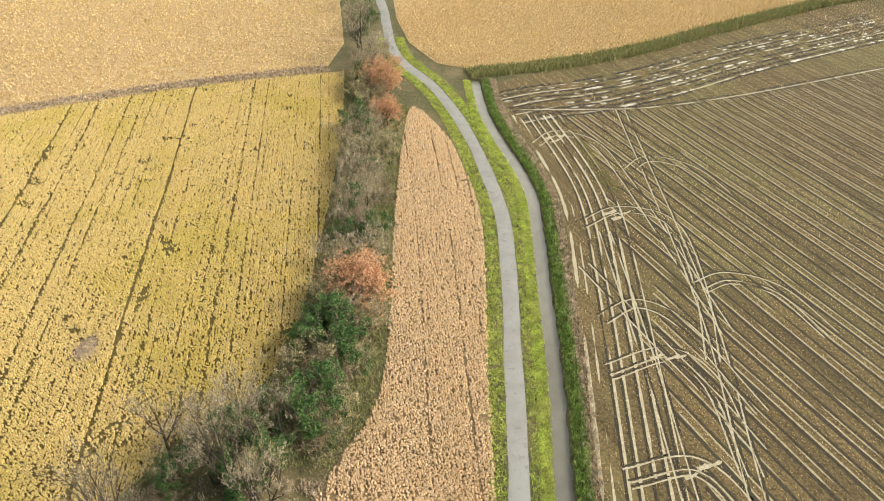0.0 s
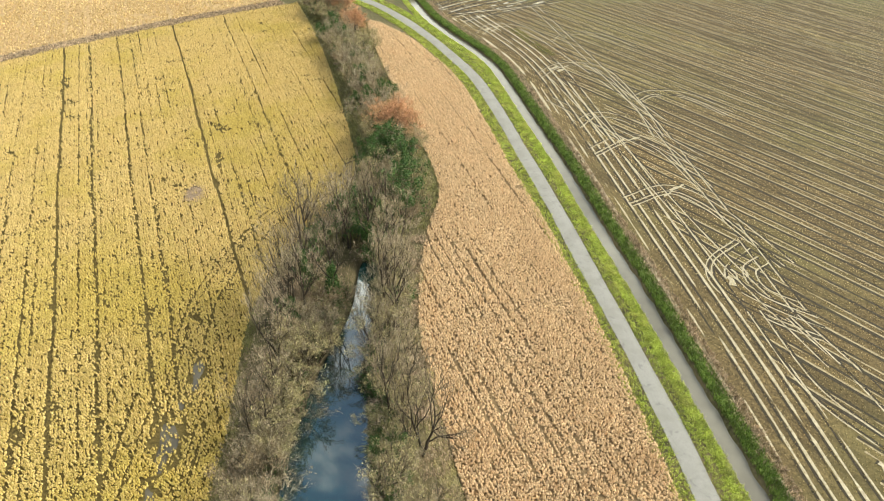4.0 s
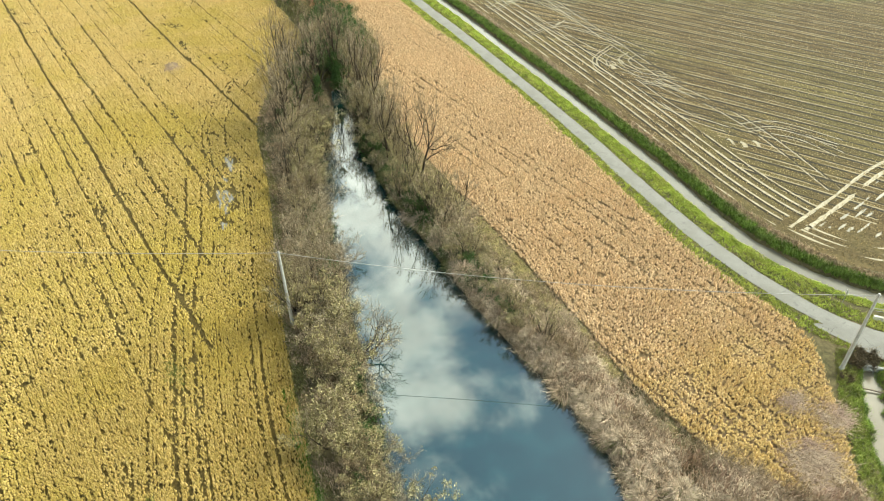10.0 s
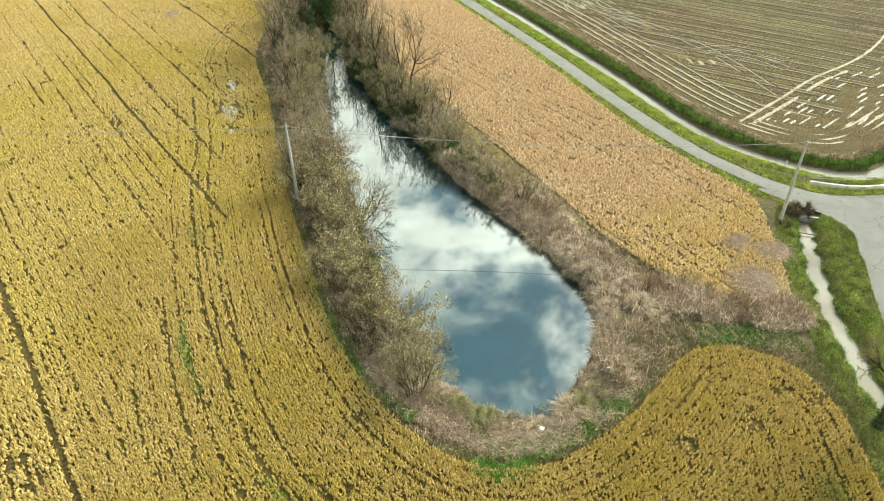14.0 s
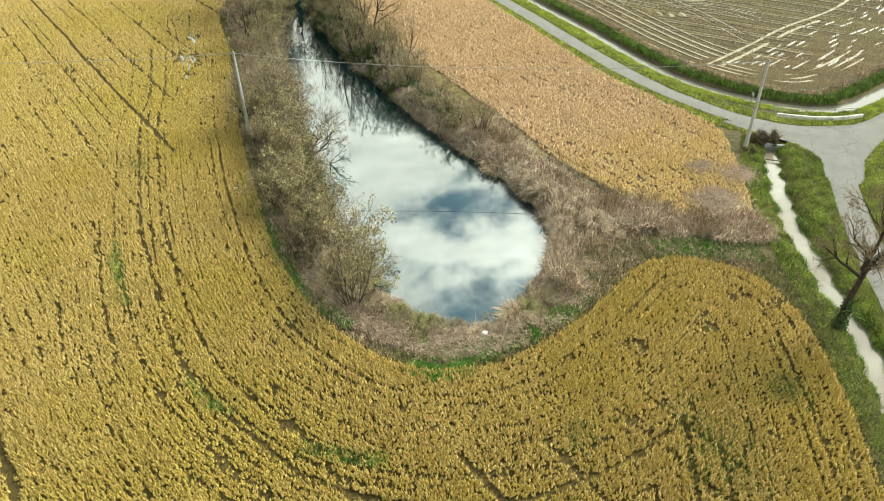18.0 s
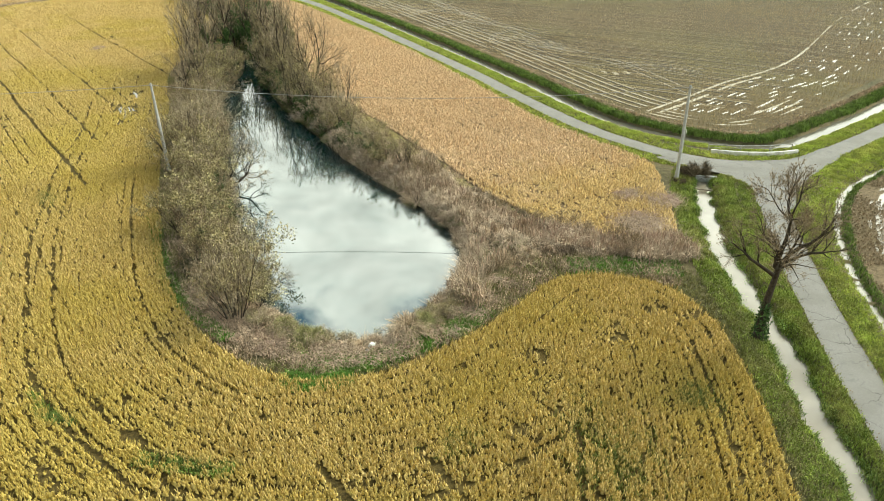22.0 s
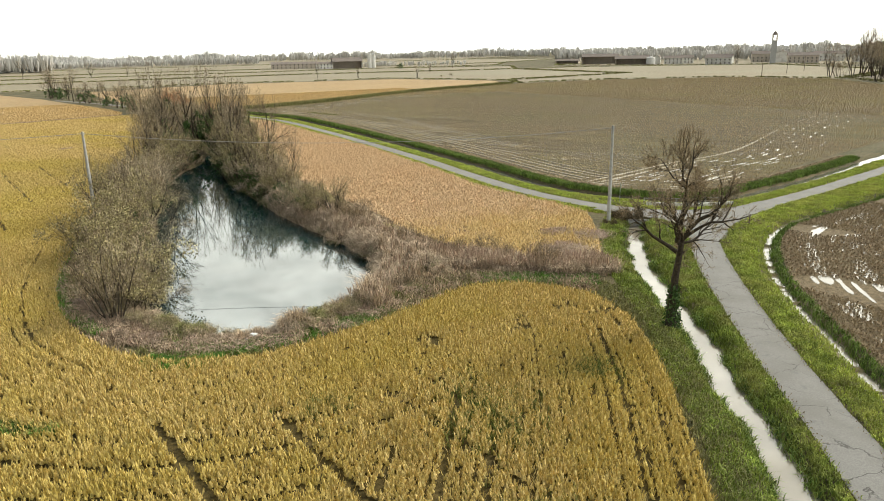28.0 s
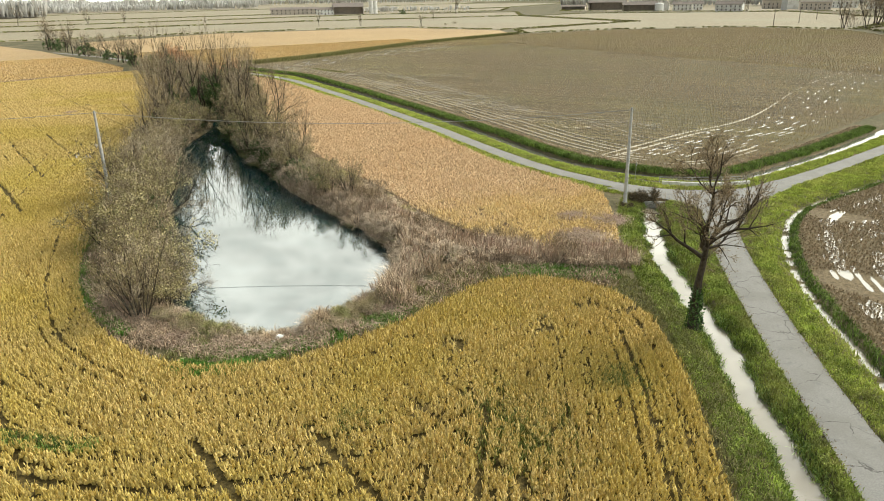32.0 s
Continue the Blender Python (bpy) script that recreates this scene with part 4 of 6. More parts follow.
for j, pts in enumerate((
        ((17, 104), (21, 108), (27, 105), (30, 95), (33, 78), (36, 60)), ((21.2, 81.3), (27.8, 85.4), (34.7, 82.3), (35.1, 69.3), (32.8, 55.4)),
        ((31, 96), (35.5, 100), (42, 97), (46, 88)), ((34.7, 68.5), (39.3, 70.5), (45.3, 68), (49, 60)),
        ((20, 53.8), (27.8, 56.7), (32, 52), (32.5, 40)), ((19.4, 40), (27, 41.4), (31, 35.1), (33.2, 21.8)),
        ((21, 62), (26, 65), (31, 61), (36, 48)), ((29.9, 26.7), (24.4, 23.9), (23, 19.8), (25.7, 14.6), (29.4, 10.3)), ((30.5, 23.5), (27.5, 22), (27, 18), (31, 13)),
        ((27.7, -4.3), (32.5, -6.3), (35.9, -13.9)), ((30.2, -7.2), (32.4, -10.6), (33.1, -16.1)), ((23.7, 15.4), (22.8, 3.4), (25.6, -5.5)),
        ((20.3, 72.5), (26.2, 60), (31, 50.4), (34, 43)), ((27.6, 13.5), (28.8, 2.1), (28.2, -8), (25.3, -21.5)), ((34, 117), (34.5, 67), (32, 40), (29, 14)), ((24.5, 80), (25.2, 56), (25.3, 30), (27.2, 5.6)))):
    c = glide(plan(*pts), 0.7)
    for o in (-1.6, -0.85, 0.85) if j in (3, 4, 5, 7, 9) else (-0.85, 0.85):
        silt.append(strip(shifted(c, o), 0.2, 0.045 + 0.001 * (j % 4), rng, 0.2, 400 + j * 3 + int(o > 0)))
        dark.append(strip(shifted(c, o + 0.32), 0.26, 0.041 + 0.001 * (j % 3), rng, 0.06, 450 + j * 3 + int(o > 0)))
# smeared pale silt where the tractor turned
for j, (x, y, ux, uy) in enumerate(((24.0, -8.5, 0.5, 2.0), (25.6, 20.5, 0.3, 2.0), (27.0, 40.0, 1.6, 0.9), (27.2, 55.5, 1.7, 0.8), (26.5, 83.5, 1.8, 1.0), (20.0, 106.0, 1.5, 1.2))):
    for i in range(3):
        a = np.array((x + 1.4 * i - 1.6 + rng.uniform(-0.3, 0.3), y + rng.uniform(-1.2, 1.2)))
        c = glide(plan(tuple(a), tuple(a + np.array((ux * 0.5 + 0.3, uy * 0.5))), tuple(a + np.array((ux, uy)) * rng.uniform(0.7, 1.1))), 0.25)
        silt.append(strip(c, rng.uniform(0.3, 0.75), 0.05 + 0.001 * i, rng, 0.0, 700 + j * 9 + i))
corner = glide(plan((14.2, -24.4), (24, -22.5), (33, -20.5), (53, -17), (94, 1), (142, 17), (190, 33)), 0.5)
# wet corner line: pale silt colour stands in for the sky reflected in it
silt.append(strip(corner[:110], 0.45, 0.042, rng, 0.04, 511))
silt.append(strip(corner[110:], 0.3, 0.042, rng, 0.40, 513))
silt.append(strip(shifted(corner, -1.5)[2:60], 0.55, 0.043, rng, 0.16, 515))
for j in range(12):
    wet.append(strip(shifted(corner, -2.2 - 0.9 * j)[6 + j:52 + 12 * (j % 5)], 0.34, 0.036 + 0.001 * (j % 4), rng, 0.62, 520 + j * 2, 0.8))
for j in range(6):
    wet.append(strip(shifted(corner, -2.6 - 1.7 * j)[70:330], 0.28, 0.036 + 0.001 * (j % 4), rng, 0.72, 555 + j * 2, 1.0))
for j, o in enumerate((2.2, 3.3, 4.6)):
    line = shifted(MUD_WEST, o)
    silt.append(strip(line[(line[:, 1] < -24 * K) & (line[:, 0] < 34 * K)], 0.34, 0.043, rng, 0.36, 560 + j * 2))
bound = glide(plan((15.5, 116.4), (28, 117.0), (40.6, 118.3), (60, 124.2), (93, 137), (140, 155)), 0.6)
silt.append(strip(bound, 0.32, 0.046, rng, 0.22, 670))
dark.append(strip(shifted(bound, 0.7), 0.55, 0.042, rng, 0.1, 672))
dark.append(strip(shifted(bound, -0.6), 0.3, 0.042, rng, 0.3, 674))
north = glide(plan((13, 118), (20, 121), (30, 124), (45, 131), (66, 143), (107, 163)), 0.5)
for j in range(9):
    wet.append(strip(shifted(north, 5.0 - 1.5 * j + 0.5 * math.sin(j * 2.1)), 0.3 + 0.5 * ((j * 0.37) % 1.0), 0.040 + 0.001 * (j % 4), rng, 0.66, 580 + j * 2, 1.5))
    dark.append(strip(shifted(north, 5.6 - 1.7 * j), 0.8, 0.035 + 0.001 * (j % 3), rng, 0.25, 600 + j * 2, 0.4))
    if j % 2:
        silt.append(strip(shifted(north, 4.4 - 1.7 * j), 0.35, 0.044, rng, 0.45, 640 + j * 2, 0.6))
stuff("rut_water", joined(wet), M["rut"], "pale water standing in long wheel ruts", "puddles")
for v, f in (q for q in silt if len(q[1])):
    thing("silt_track", mesh_from("silt_track", v, f, M["silt_pale"]), "cream-coloured wet silt", parent=field_mud)
for v, f in (q for q in dark if len(q[1])):
    thing("rut", mesh_from("rut", v, f, M["rut_mud"]), parent=field_mud)
for v, f in (q for q in pale_lines if len(q[1])):
    thing("silt_line", mesh_from("silt_line", v, f, M["silt"]), parent=field_mud)
wet = []
for j in range(17):
    line = glide([tuple(q) for q in shifted(THIN_DITCH, 2.6 + 0.85 * j)[::3]], 0.35)
    line = line[(line[:, 1] < -52 * K) & (line[:, 0] > -30 * K) & inside(line, TRI_RING)]
    if len(line) > 8:
        wet.append(strip(line, 0.34 + 0.55 * (j % 4 == 1), 0.036 + 0.001 * (j % 4), rng, 0.56 - 0.16 * (j % 4 == 1), 610 + j * 2, 1.0))
stuff("puddle_water", joined(wet), M["ditch"], "pale puddles curving through the stubble", "puddles")
for j, (x, y, a, b, turn) in enumerate(((-39.6, 21.2, 0.55, 2.3, 0.12), (-42.4, 12.6, 0.95, 2.9, 0.16), (-43.7, 7.0, 0.5, 1.1, 0.0), (-41.2, 17.4, 0.4, 0.9, 0.2))):
    a0 = np.linspace(0, 2 * np.pi, 22, endpoint=False)
    r = 1 + 0.22 * np.sin(3 * a0 + j) + 0.13 * np.sin(5 * a0 + 2 * j)
    ring = np.stack([x * K + r * a * np.cos(a0) + turn * r * b * np.sin(a0), y * K + r * b * np.sin(a0)], 1)
    sheet("puddle", ring, 0.04, M["puddle"], "shallow grey puddle in a bare patch of the crop", "puddle", kind="structure")

lodged = rng.normal((-40.6 * K, 56.0 * K), (0.7, 1.1), (500, 2))
stuff("lodged_straw", blades(lodged, 0.02, 0.5, 0.03, 1.7, 3, rng, 0.2, (0.8, -0.3)), M["plume"], "pale flattened straw in a bare patch of the crop", "straw")
# ---- grass on verges and banks ----
rng = np.random.default_rng(40)


def grass(name, p, high, label, mat="grass", per=5, lean=0.7, wide=0.022, spread=0.12, sweep=None):
    roads = (away(p, LANE) > 1.25) & (away(p, SOUTH_ROAD) > 1.4) & ~inside(p, JUNCTION)
    p = p[roads]
    z = ground_z(p)
    p, z = p[z > -0.75], z[z > -0.75]
    return stuff(name, blades(p, z, high, wide, lean, per, rng, spread, sweep), M[mat], label, "grass")


near_lane = LANE[(LANE[:, 1] < 150 * K) & (LANE[:, 0] < 60 * K)]
grass("grass_lane", beside(near_lane, 1.15, 3.3, 24000, rng), 0.26, "short bright green grass along the lane", mat="grass_bright", wide=0.032)
near_canal = CANAL[CANAL[:, 0] < 60 * K]
grass("grass_canal_bank", beside(near_canal, 1.05, 2.5, 18000, rng, False, -1), 0.20, "green grass on the canal bank", mat="grass_bright", wide=0.03)
grass("reeds_canal_bank", beside(near_canal, 1.3, 2.9, 15000, rng, False, 1), 0.6, "tall dark green reeds on the far canal bank", mat="grass_dark", per=5, lean=0.5, wide=0.03)
grass("straw_canal_bank", beside(near_canal, 2.4, 4.2, 6500, rng, False, 1), 0.5, "dry straw-coloured grass beside the wet field", mat="sedge", wide=0.03)
near_ditch = SOUTH_DITCH[SOUTH_DITCH[:, 1] > -110 * K]
grass("grass_ditch_bank", beside(near_ditch, 0.7, 3.1, 22000, rng), 0.30, "lush green grass on the ditch banks", per=5)
near_thin = THIN_DITCH[(THIN_DITCH[:, 1] > -112 * K)]
grass("grass_road_verge", beside(near_thin, 0.3, 4.2, 20000, rng, False, -1), 0.22, "short green grass between road and narrow ditch", mat="grass_bright", per=5)
grass("ditch_fringe", beside(near_ditch, 0.55, 1.05, 7000, rng), 0.42, "dark sedge hanging over the ditch water", mat="grass_dark", per=4, lean=1.1)
edge_line = WEST[(WEST[:, 1] < -49 * K) & (WEST[:, 0] > -52 * K)]
a = beside(edge_line, 0.0, 3.4, 26000, rng)
a = a[~inside(a, WEST_RING) & (away(a, SOUTH_DITCH) > 1.6) & (a[:, 0] > -52 * K)]
grass("dry_grass_crop_edge", a, 0.32, "olive dry grass between crop and ditch bank", mat="sedge_green", per=4)
grass("grass_narrow_ditch", beside(near_thin, 0.3, 1.0, 4000, rng, False, 1), 0.3, "dark grass edging the narrow ditch", mat="grass_dark")

near_road = SOUTH_ROAD[(SOUTH_ROAD[:, 1] > -112 * K) & (SOUTH_ROAD[:, 1] < -46 * K)]
grass("grass_road_edge", beside(near_road, 1.42, 3.0, 15000, rng), 0.24, "green grass at the edge of the side road", per=4)


# ---- trees and shrubs ----
def tubes(segs, sides):
    """Tapered branch pieces, each a short open tube."""
    s = np.array(segs)
    a, b, r0, r1 = s[:, :3], s[:, 3:6], s[:, 6], s[:, 7]
    d = b - a
    d /= np.maximum(np.linalg.norm(d, axis=1), 1e-6)[:, None]
    ref = np.where(abs(d[:, 2:3]) > 0.8, [[1.0, 0, 0]], [[0, 0, 1.0]])
    u = np.cross(d, ref)
    u /= np.linalg.norm(u, axis=1)[:, None]
    w2 = np.cross(d, u)
    t = np.arange(sides) * 2 * np.pi / sides
    ring = u[:, None] * np.cos(t)[None, :, None] + w2[:, None] * np.sin(t)[None, :, None]
    v = np.concatenate([a[:, None] + ring * r0[:, None, None], b[:, None] + ring * r1[:, None, None]], 1)
    k = np.arange(sides)
    f = np.stack([k, (k + 1) % sides, (k + 1) % sides + sides, k + sides], 1)
    return v.reshape(-1, 3), (np.arange(len(s))[:, None, None] * 2 * sides + f[None]).reshape(-1, 4)


def skeleton(rng, limbs, depth, bole=1, shrink=0.62, kids=(6, 5, 5), angle=(0.5, 1.0), rise=0.12, crook=0.16):
    """Branches grown from the given limbs: (foot, way, length, radius, level). Returns wood pieces and twig ends."""
    wood, tips = [], []
    todo = list(limbs)
    while todo:
        p, d, length, r, level = todo.pop()
        p, d = np.array(p, float), np.array(d, float)
        n = 5 if level == 0 else 4 if level == 1 else 3
        d = d / np.linalg.norm(d)
        marks = []
        for k in range(n):
            d = d + rng.normal(0, crook * (0.35 if level == 0 else 1.0), 3) + np.array([0, 0, rise])
            d /= np.linalg.norm(d)
            q = p + d * length / n
            r2 = max(r * (0.86 if level < 2 else 0.74), 0.013)
            wood.append((*p, *q, r, r2, level))
            marks.append((q, d.copy(), r2))
            p, r = q, r2
        if level >= depth:
            tips.append((p, d))
            continue
        for k in range(kids[min(level, len(kids) - 1)]):
            q, e, rr = marks[min(n - 1, max(0 if level else bole, int(rng.triangular(0, n, n))))]
            side = rng.normal(0, 1, 3)
            side -= e * (side @ e)
            side /= np.linalg.norm(side)
            a = rng.uniform(*angle)
            todo.append((q, e * math.cos(a) + side * math.sin(a), length * shrink * rng.uniform(0.7, 1.2), rr * 0.62, level + 1))
        todo.append((p, d, length * shrink, r * 0.9, level + 1))
    return wood, tips


def spray(rng, tips, count, length, wide, droop=0.0, flare=0.7):
    """Fine twigs at the branch ends, one thin triangle each, with places for leaves."""
    pos, way = np.array([t[0] for t in tips]), np.array([t[1] for t in tips])
    i = rng.integers(0, len(pos), count)
    d = way[i] + rng.normal(0, flare, (count, 3))
    d[:, 2] += 0.2 - droop
    d /= np.linalg.norm(d, axis=1)[:, None]
    l = length * rng.uniform(0.4, 1.3, count)[:, None]
    a = pos[i] - way[i] * rng.uniform(0, length, count)[:, None]
    b = a + d * l
    s = np.cross(d, rng.normal(0, 1, (count, 3)))
    s /= np.linalg.norm(s, axis=1)[:, None]
    v = np.stack([a + s * wide, a - s * wide, b], 1).reshape(-1, 3)
    return (v, np.arange(count * 3).reshape(-1, 3)), a + d * l * rng.uniform(0.3, 1.0, count)[:, None]


def leaf_mesh(rng, spots, count, size, bunches=0):
    if bunches:
        spots = spots[rng.integers(0, len(spots), bunches)]
    i = rng.integers(0, len(spots), count)
    c = spots[i] + rng.normal(0, 0.2 if bunches else size * 1.2, (count, 3))
    u = rng.normal(0, 1, (count, 3))
    u /= np.linalg.norm(u, axis=1)[:, None]
    w2 = np.cross(u, rng.normal(0, 1, (count, 3)))
    w2 /= np.linalg.norm(w2, axis=1)[:, None]
    s = size * rng.uniform(0.6, 1.3, count)[:, None]
    v = np.stack([c - u * s, c + w2 * s * 0.55, c + u * s, c - w2 * s * 0.55], 1).reshape(-1, 3)
    return v, np.arange(count * 4).reshape(-1, 4)


def tree(name, seed, limbs, depth, label, category, twigs, twig_len, twig_mat="twig", leaves=0, leaf=0.09, leaf_mat=None, kids=(6, 5, 5), angle=(0.5, 1.0), rise=0.12, crook=0.16, shrink=0.62, droop=0.0, ivy=None, twig_wide=0.015, group="", bole=1, bark_mat="bark", bunches=0):
    """A tree or shrub: an Empty with trunk, crown of twigs, and leaves or ivy where it has them."""
    r = np.random.default_rng(seed)
    top = base(name, Matrix.Identity(4), label, category, group)
    wood, tips = [], []
    apart = all(l[0][2] < 0 for l in limbs) and len(limbs) > 1
    for some in ([[l] for l in limbs] if apart else [limbs]):
        grown, ends = skeleton(r, some, depth, bole, shrink, kids, angle, rise, crook)
        wood += grown
        tips += ends
        part_name = "stem" if apart else "trunk"
        thing(part_name, mesh_from(part_name, *tubes([q for q in grown if q[8] < min(3, depth)], 5), M[bark_mat], True), parent=top)
    thin = [q for q in wood if q[8] >= min(3, depth)]
    if thin:
        thing("branchwork", mesh_from("branchwork", *tubes(thin, 3), M["branch"]), "dark fine branches", kind="stuff", parent=top)
    (tv, tf), spots = spray(r, tips, twigs, twig_len, twig_wide, droop)
    thing("crown", mesh_from("crown", tv, tf, M[twig_mat]), "fine bare twigs" if not leaves else "", parent=top)
    if leaves:
        thing("foliage", mesh_from("foliage", *leaf_mesh(r, spots, leaves, leaf, bunches), M[leaf_mat]), "remaining autumn leaves", parent=top)
    if ivy:
        low, high, wide, count = ivy
        line = [s for s in wood if s[8] == 0]
        c = np.array([s[:3] for s in line]) * 0.5 + np.array([s[3:6] for s in line]) * 0.5
        z = r.uniform(low, high, count)
        a = r.uniform(0, 6.28, count)
        rad = wide * np.sqrt(r.uniform(0.2, 1, count)) * np.clip(1.25 - (z - low) / (high - low), 0.35, 1)
        cx, cy = np.interp(z, c[:, 2], c[:, 0]), np.interp(z, c[:, 2], c[:, 1])
        spots = np.stack([cx + rad * np.cos(a), cy + rad * np.sin(a), z], 1)
        thing("ivy", mesh_from("ivy", *leaf_mesh(r, spots, count, 0.13), M["leaf_green"]), "dark green ivy round the trunk", parent=top)
    return top


def stems(rng, count, spread, length, radius, lean=0.5):
    """Several shoots from one stool, as limbs of level 1."""
    out = []
    for _ in range(count):
        a, r = rng.uniform(0, 6.28), spread * math.sqrt(rng.random())
        out.append(((r * math.cos(a), r * math.sin(a), -0.3), (lean * math.cos(a) * rng.uniform(0.3, 1.4), lean * math.sin(a) * rng.uniform(0.3, 1.4), 1), length * rng.uniform(0.7, 1.15), radius * rng.uniform(0.6, 1.2), 1))
    return out


R = np.random.default_rng(77)
KINDS = {
    "bare_a": tree("bare_tree", 1, [((0, 0, -0.3), (0.05, 0.05, 1), 6.0, 0.23, 0)], 3, "leafless grey-brown tree on the pond bank", "tree", 800, 0.8, "twig_pale", kids=(6, 5, 3), angle=(0.35, 0.8), rise=0.22, group="pond trees"),
    "bare_b": tree("bare_tree", 2, stems(R, 4, 0.5, 5.0, 0.15, 0.35), 3, "leafless many-stemmed tree on the pond bank", "tree", 800, 0.8, "twig_pale", kids=(5, 4, 3), angle=(0.3, 0.7), rise=0.22, group="pond trees"),
    "bare_c": tree("bare_tree", 3, [((0, 0, -0.3), (0.15, -0.05, 1), 3.6, 0.19, 0), ((0.2, 0.1, -0.3), (-0.25, 0.15, 1), 4.2, 0.15, 0)], 3, "crooked leafless tree beside the water", "tree", 700, 0.7, kids=(5, 4, 3), angle=(0.5, 1.05), rise=0.10, crook=0.24, group="pond trees"),
    "ivy": tree("ivy_tree", 4, [((0, 0, -0.3), (0.02, 0.08, 1), 7.5, 0.24, 0)], 3, "tall bare tree wrapped in dark ivy", "tree", 600, 0.9, kids=(6, 4, 3), angle=(0.35, 0.8), rise=0.22, ivy=(0.3, 6.6, 0.95, 3200), group="pond trees"),
    "orange": tree("orange_tree", 5, [((0, 0, -0.3), (0, 0, 1), 2.7, 0.22, 0)], 3, "small maple-like tree in orange autumn leaf", "tree", 3000, 0.9, "twig_orange", 15000, 0.095, "leaf_orange", kids=(12, 7, 5), angle=(0.5, 1.3), rise=0.07, shrink=0.82),
    "green": tree("evergreen_shrub", 6, stems(R, 6, 0.9, 3.2, 0.09, 0.5), 3, "dense dark green shrub in the hedge", "shrub", 500, 0.6, "twig", 4800, 0.13, "leaf_green", kids=(5, 5, 4), group="hedge shrubs", bunches=190),
    "olive": tree("olive_shrub", 7, stems(R, 9, 1.1, 2.5, 0.06, 0.6), 3, "rounded shrub with thinning olive-yellow leaves", "shrub", 600, 0.7, "twig_pale", 2900, 0.085, "leaf_olive", kids=(4, 4, 3), group="hedge shrubs", bunches=120),
    "brown": tree("brown_shrub", 8, stems(R, 10, 1.2, 2.2, 0.05, 0.65), 3, "tangled brown shrub with a few dead leaves", "shrub", 500, 0.8, "twig", 1700, 0.075, "leaf_brown", kids=(4, 4, 3), group="hedge shrubs", bark_mat="branch", bunches=120),
    "pale": tree("pale_shrub", 9, stems(R, 10, 1.0, 2.8, 0.05, 0.55), 3, "leafless pale straw-coloured shrub", "shrub", 1300, 0.9, "twig_pale", kids=(5, 4, 3), group="hedge shrubs", bark_mat="branch"),
    "thicket": tree("thicket_shrub", 13, stems(R, 9, 0.8, 3.6, 0.085, 0.3), 3, "upright leafless thicket of dark stems", "shrub", 450, 0.7, "twig", 1300, 0.075, "leaf_olive", kids=(4, 4, 3), angle=(0.3, 0.7), rise=0.2, group="hedge shrubs", bunches=70),
    "bramble": tree("bank_bramble", 14, stems(R, 16, 1.0, 1.1, 0.03, 0.9), 2, "dark bramble tangle, its darkness standing in for shade among shrubs", "shrub", 2000, 0.7, "twig_dark", 1600, 0.09, "leaf_green", kids=(5, 5, 4), group="hedge shrubs", droop=0.35, bunches=120),
    "scrub": tree("low_scrub", 10, stems(R, 14, 1.5, 1.1, 0.03, 0.9), 2, "low tangle of bramble and dry stalks", "shrub", 1500, 0.7, "twig_pale", 1500, 0.08, "leaf_olive", kids=(5, 4, 3), group="hedge shrubs", droop=0.35, bark_mat="branch", bunches=90),
}


def plant(kind, x, y, scale, turn=None, lean=0.0, z=None, squash=1.0, slim=1.0):
    p = np.array([[x * K, y * K]])
    z = float(ground_z(p)[0]) if z is None else z
    m = pose(x * K, y * K, z, lean, 0, R.uniform(0, 360) if turn is None else turn)
    made = copy_thing(KINDS[kind], m)
    made.scale = (scale * slim, scale * slim, scale * squash * (0.86 + 0.28 * R.random()))
    return made


# the tall group at the head of the pond, and single trees down the east bank
for kind, x, y, s in (("ivy", -26.9, 31.5, 1.0), ("bare_b", -30.0, 26.7, 1.1), ("bare_a", -28.6, 29.4, 1.0), ("bare_b", -31.0, 21.0, 0.9), ("bare_b", -32.4, 16.0, 0.75), ("bare_b", -28.2, 33.8, 0.95), ("bare_a", -30.8, 23.6, 0.95), ("ivy", -18.4, 36.4, 0.98), ("ivy", -17.2, 41.0, 0.85), ("bare_b", -21.0, 38.5, 1.0), ("bare_a", -18.4, 25.8, 1.22), ("bare_b", -16.8, 30.5, 0.9), ("bare_a", -16.0, 34.5, 0.95), ("bare_b", -18.2, 20.0, 0.75), ("bare_a", -20.9, 10.9, 0.98), ("bare_c", -18.9, 5.6, 1.5), ("thicket", -19.6, 22.0, 1.15), ("thicket", -18.4, 17.6, 1.1), ("thicket", -20.2, 14.0, 0.95), ("thicket", -17.2, 29.0, 1.2), ("thicket", -16.4, 38.5, 1.2), ("thicket", -19.6, 8.0, 0.85), ("bare_a", -17.4, 22.4, 1.0), ("bare_a", -27.6, 27.0, 1.05), ("thicket", -29.4, 31.0, 1.1), ("bare_b", -18.6, 14.5, 0.7), ("bare_b", -18.6, -4.2, 0.78), ("bare_b", -18.9, -0.4, 0.45), ("bare_a", -15.0, 43.0, 0.85), ("bare_b", -20.2, 43.5, 0.85), ("bare_b", -35.4, 8.0, 0.6), ("bare_a", -34.4, 11.5, 0.62), ("bare_b", -38.0, -2.0, 0.55), ("bare_a", -38.6, -9.5, 0.5)):
    plant(kind, x, y, s * (1.2 if y > 12 and kind == "bare_b" else 1.0), slim=0.8)
# trees leaning over the water from the west bank
for kind, x, y, s, turn, lean in (("bare_c", -38.2, -20.0, 0.95, 80, 45), ("bare_c", -37.4, -12.5, 0.6, 95, 40), ("bare_c", -40.9, -39.6, 0.42, 85, 70)):
    plant(kind, x, y, s, turn, lean)
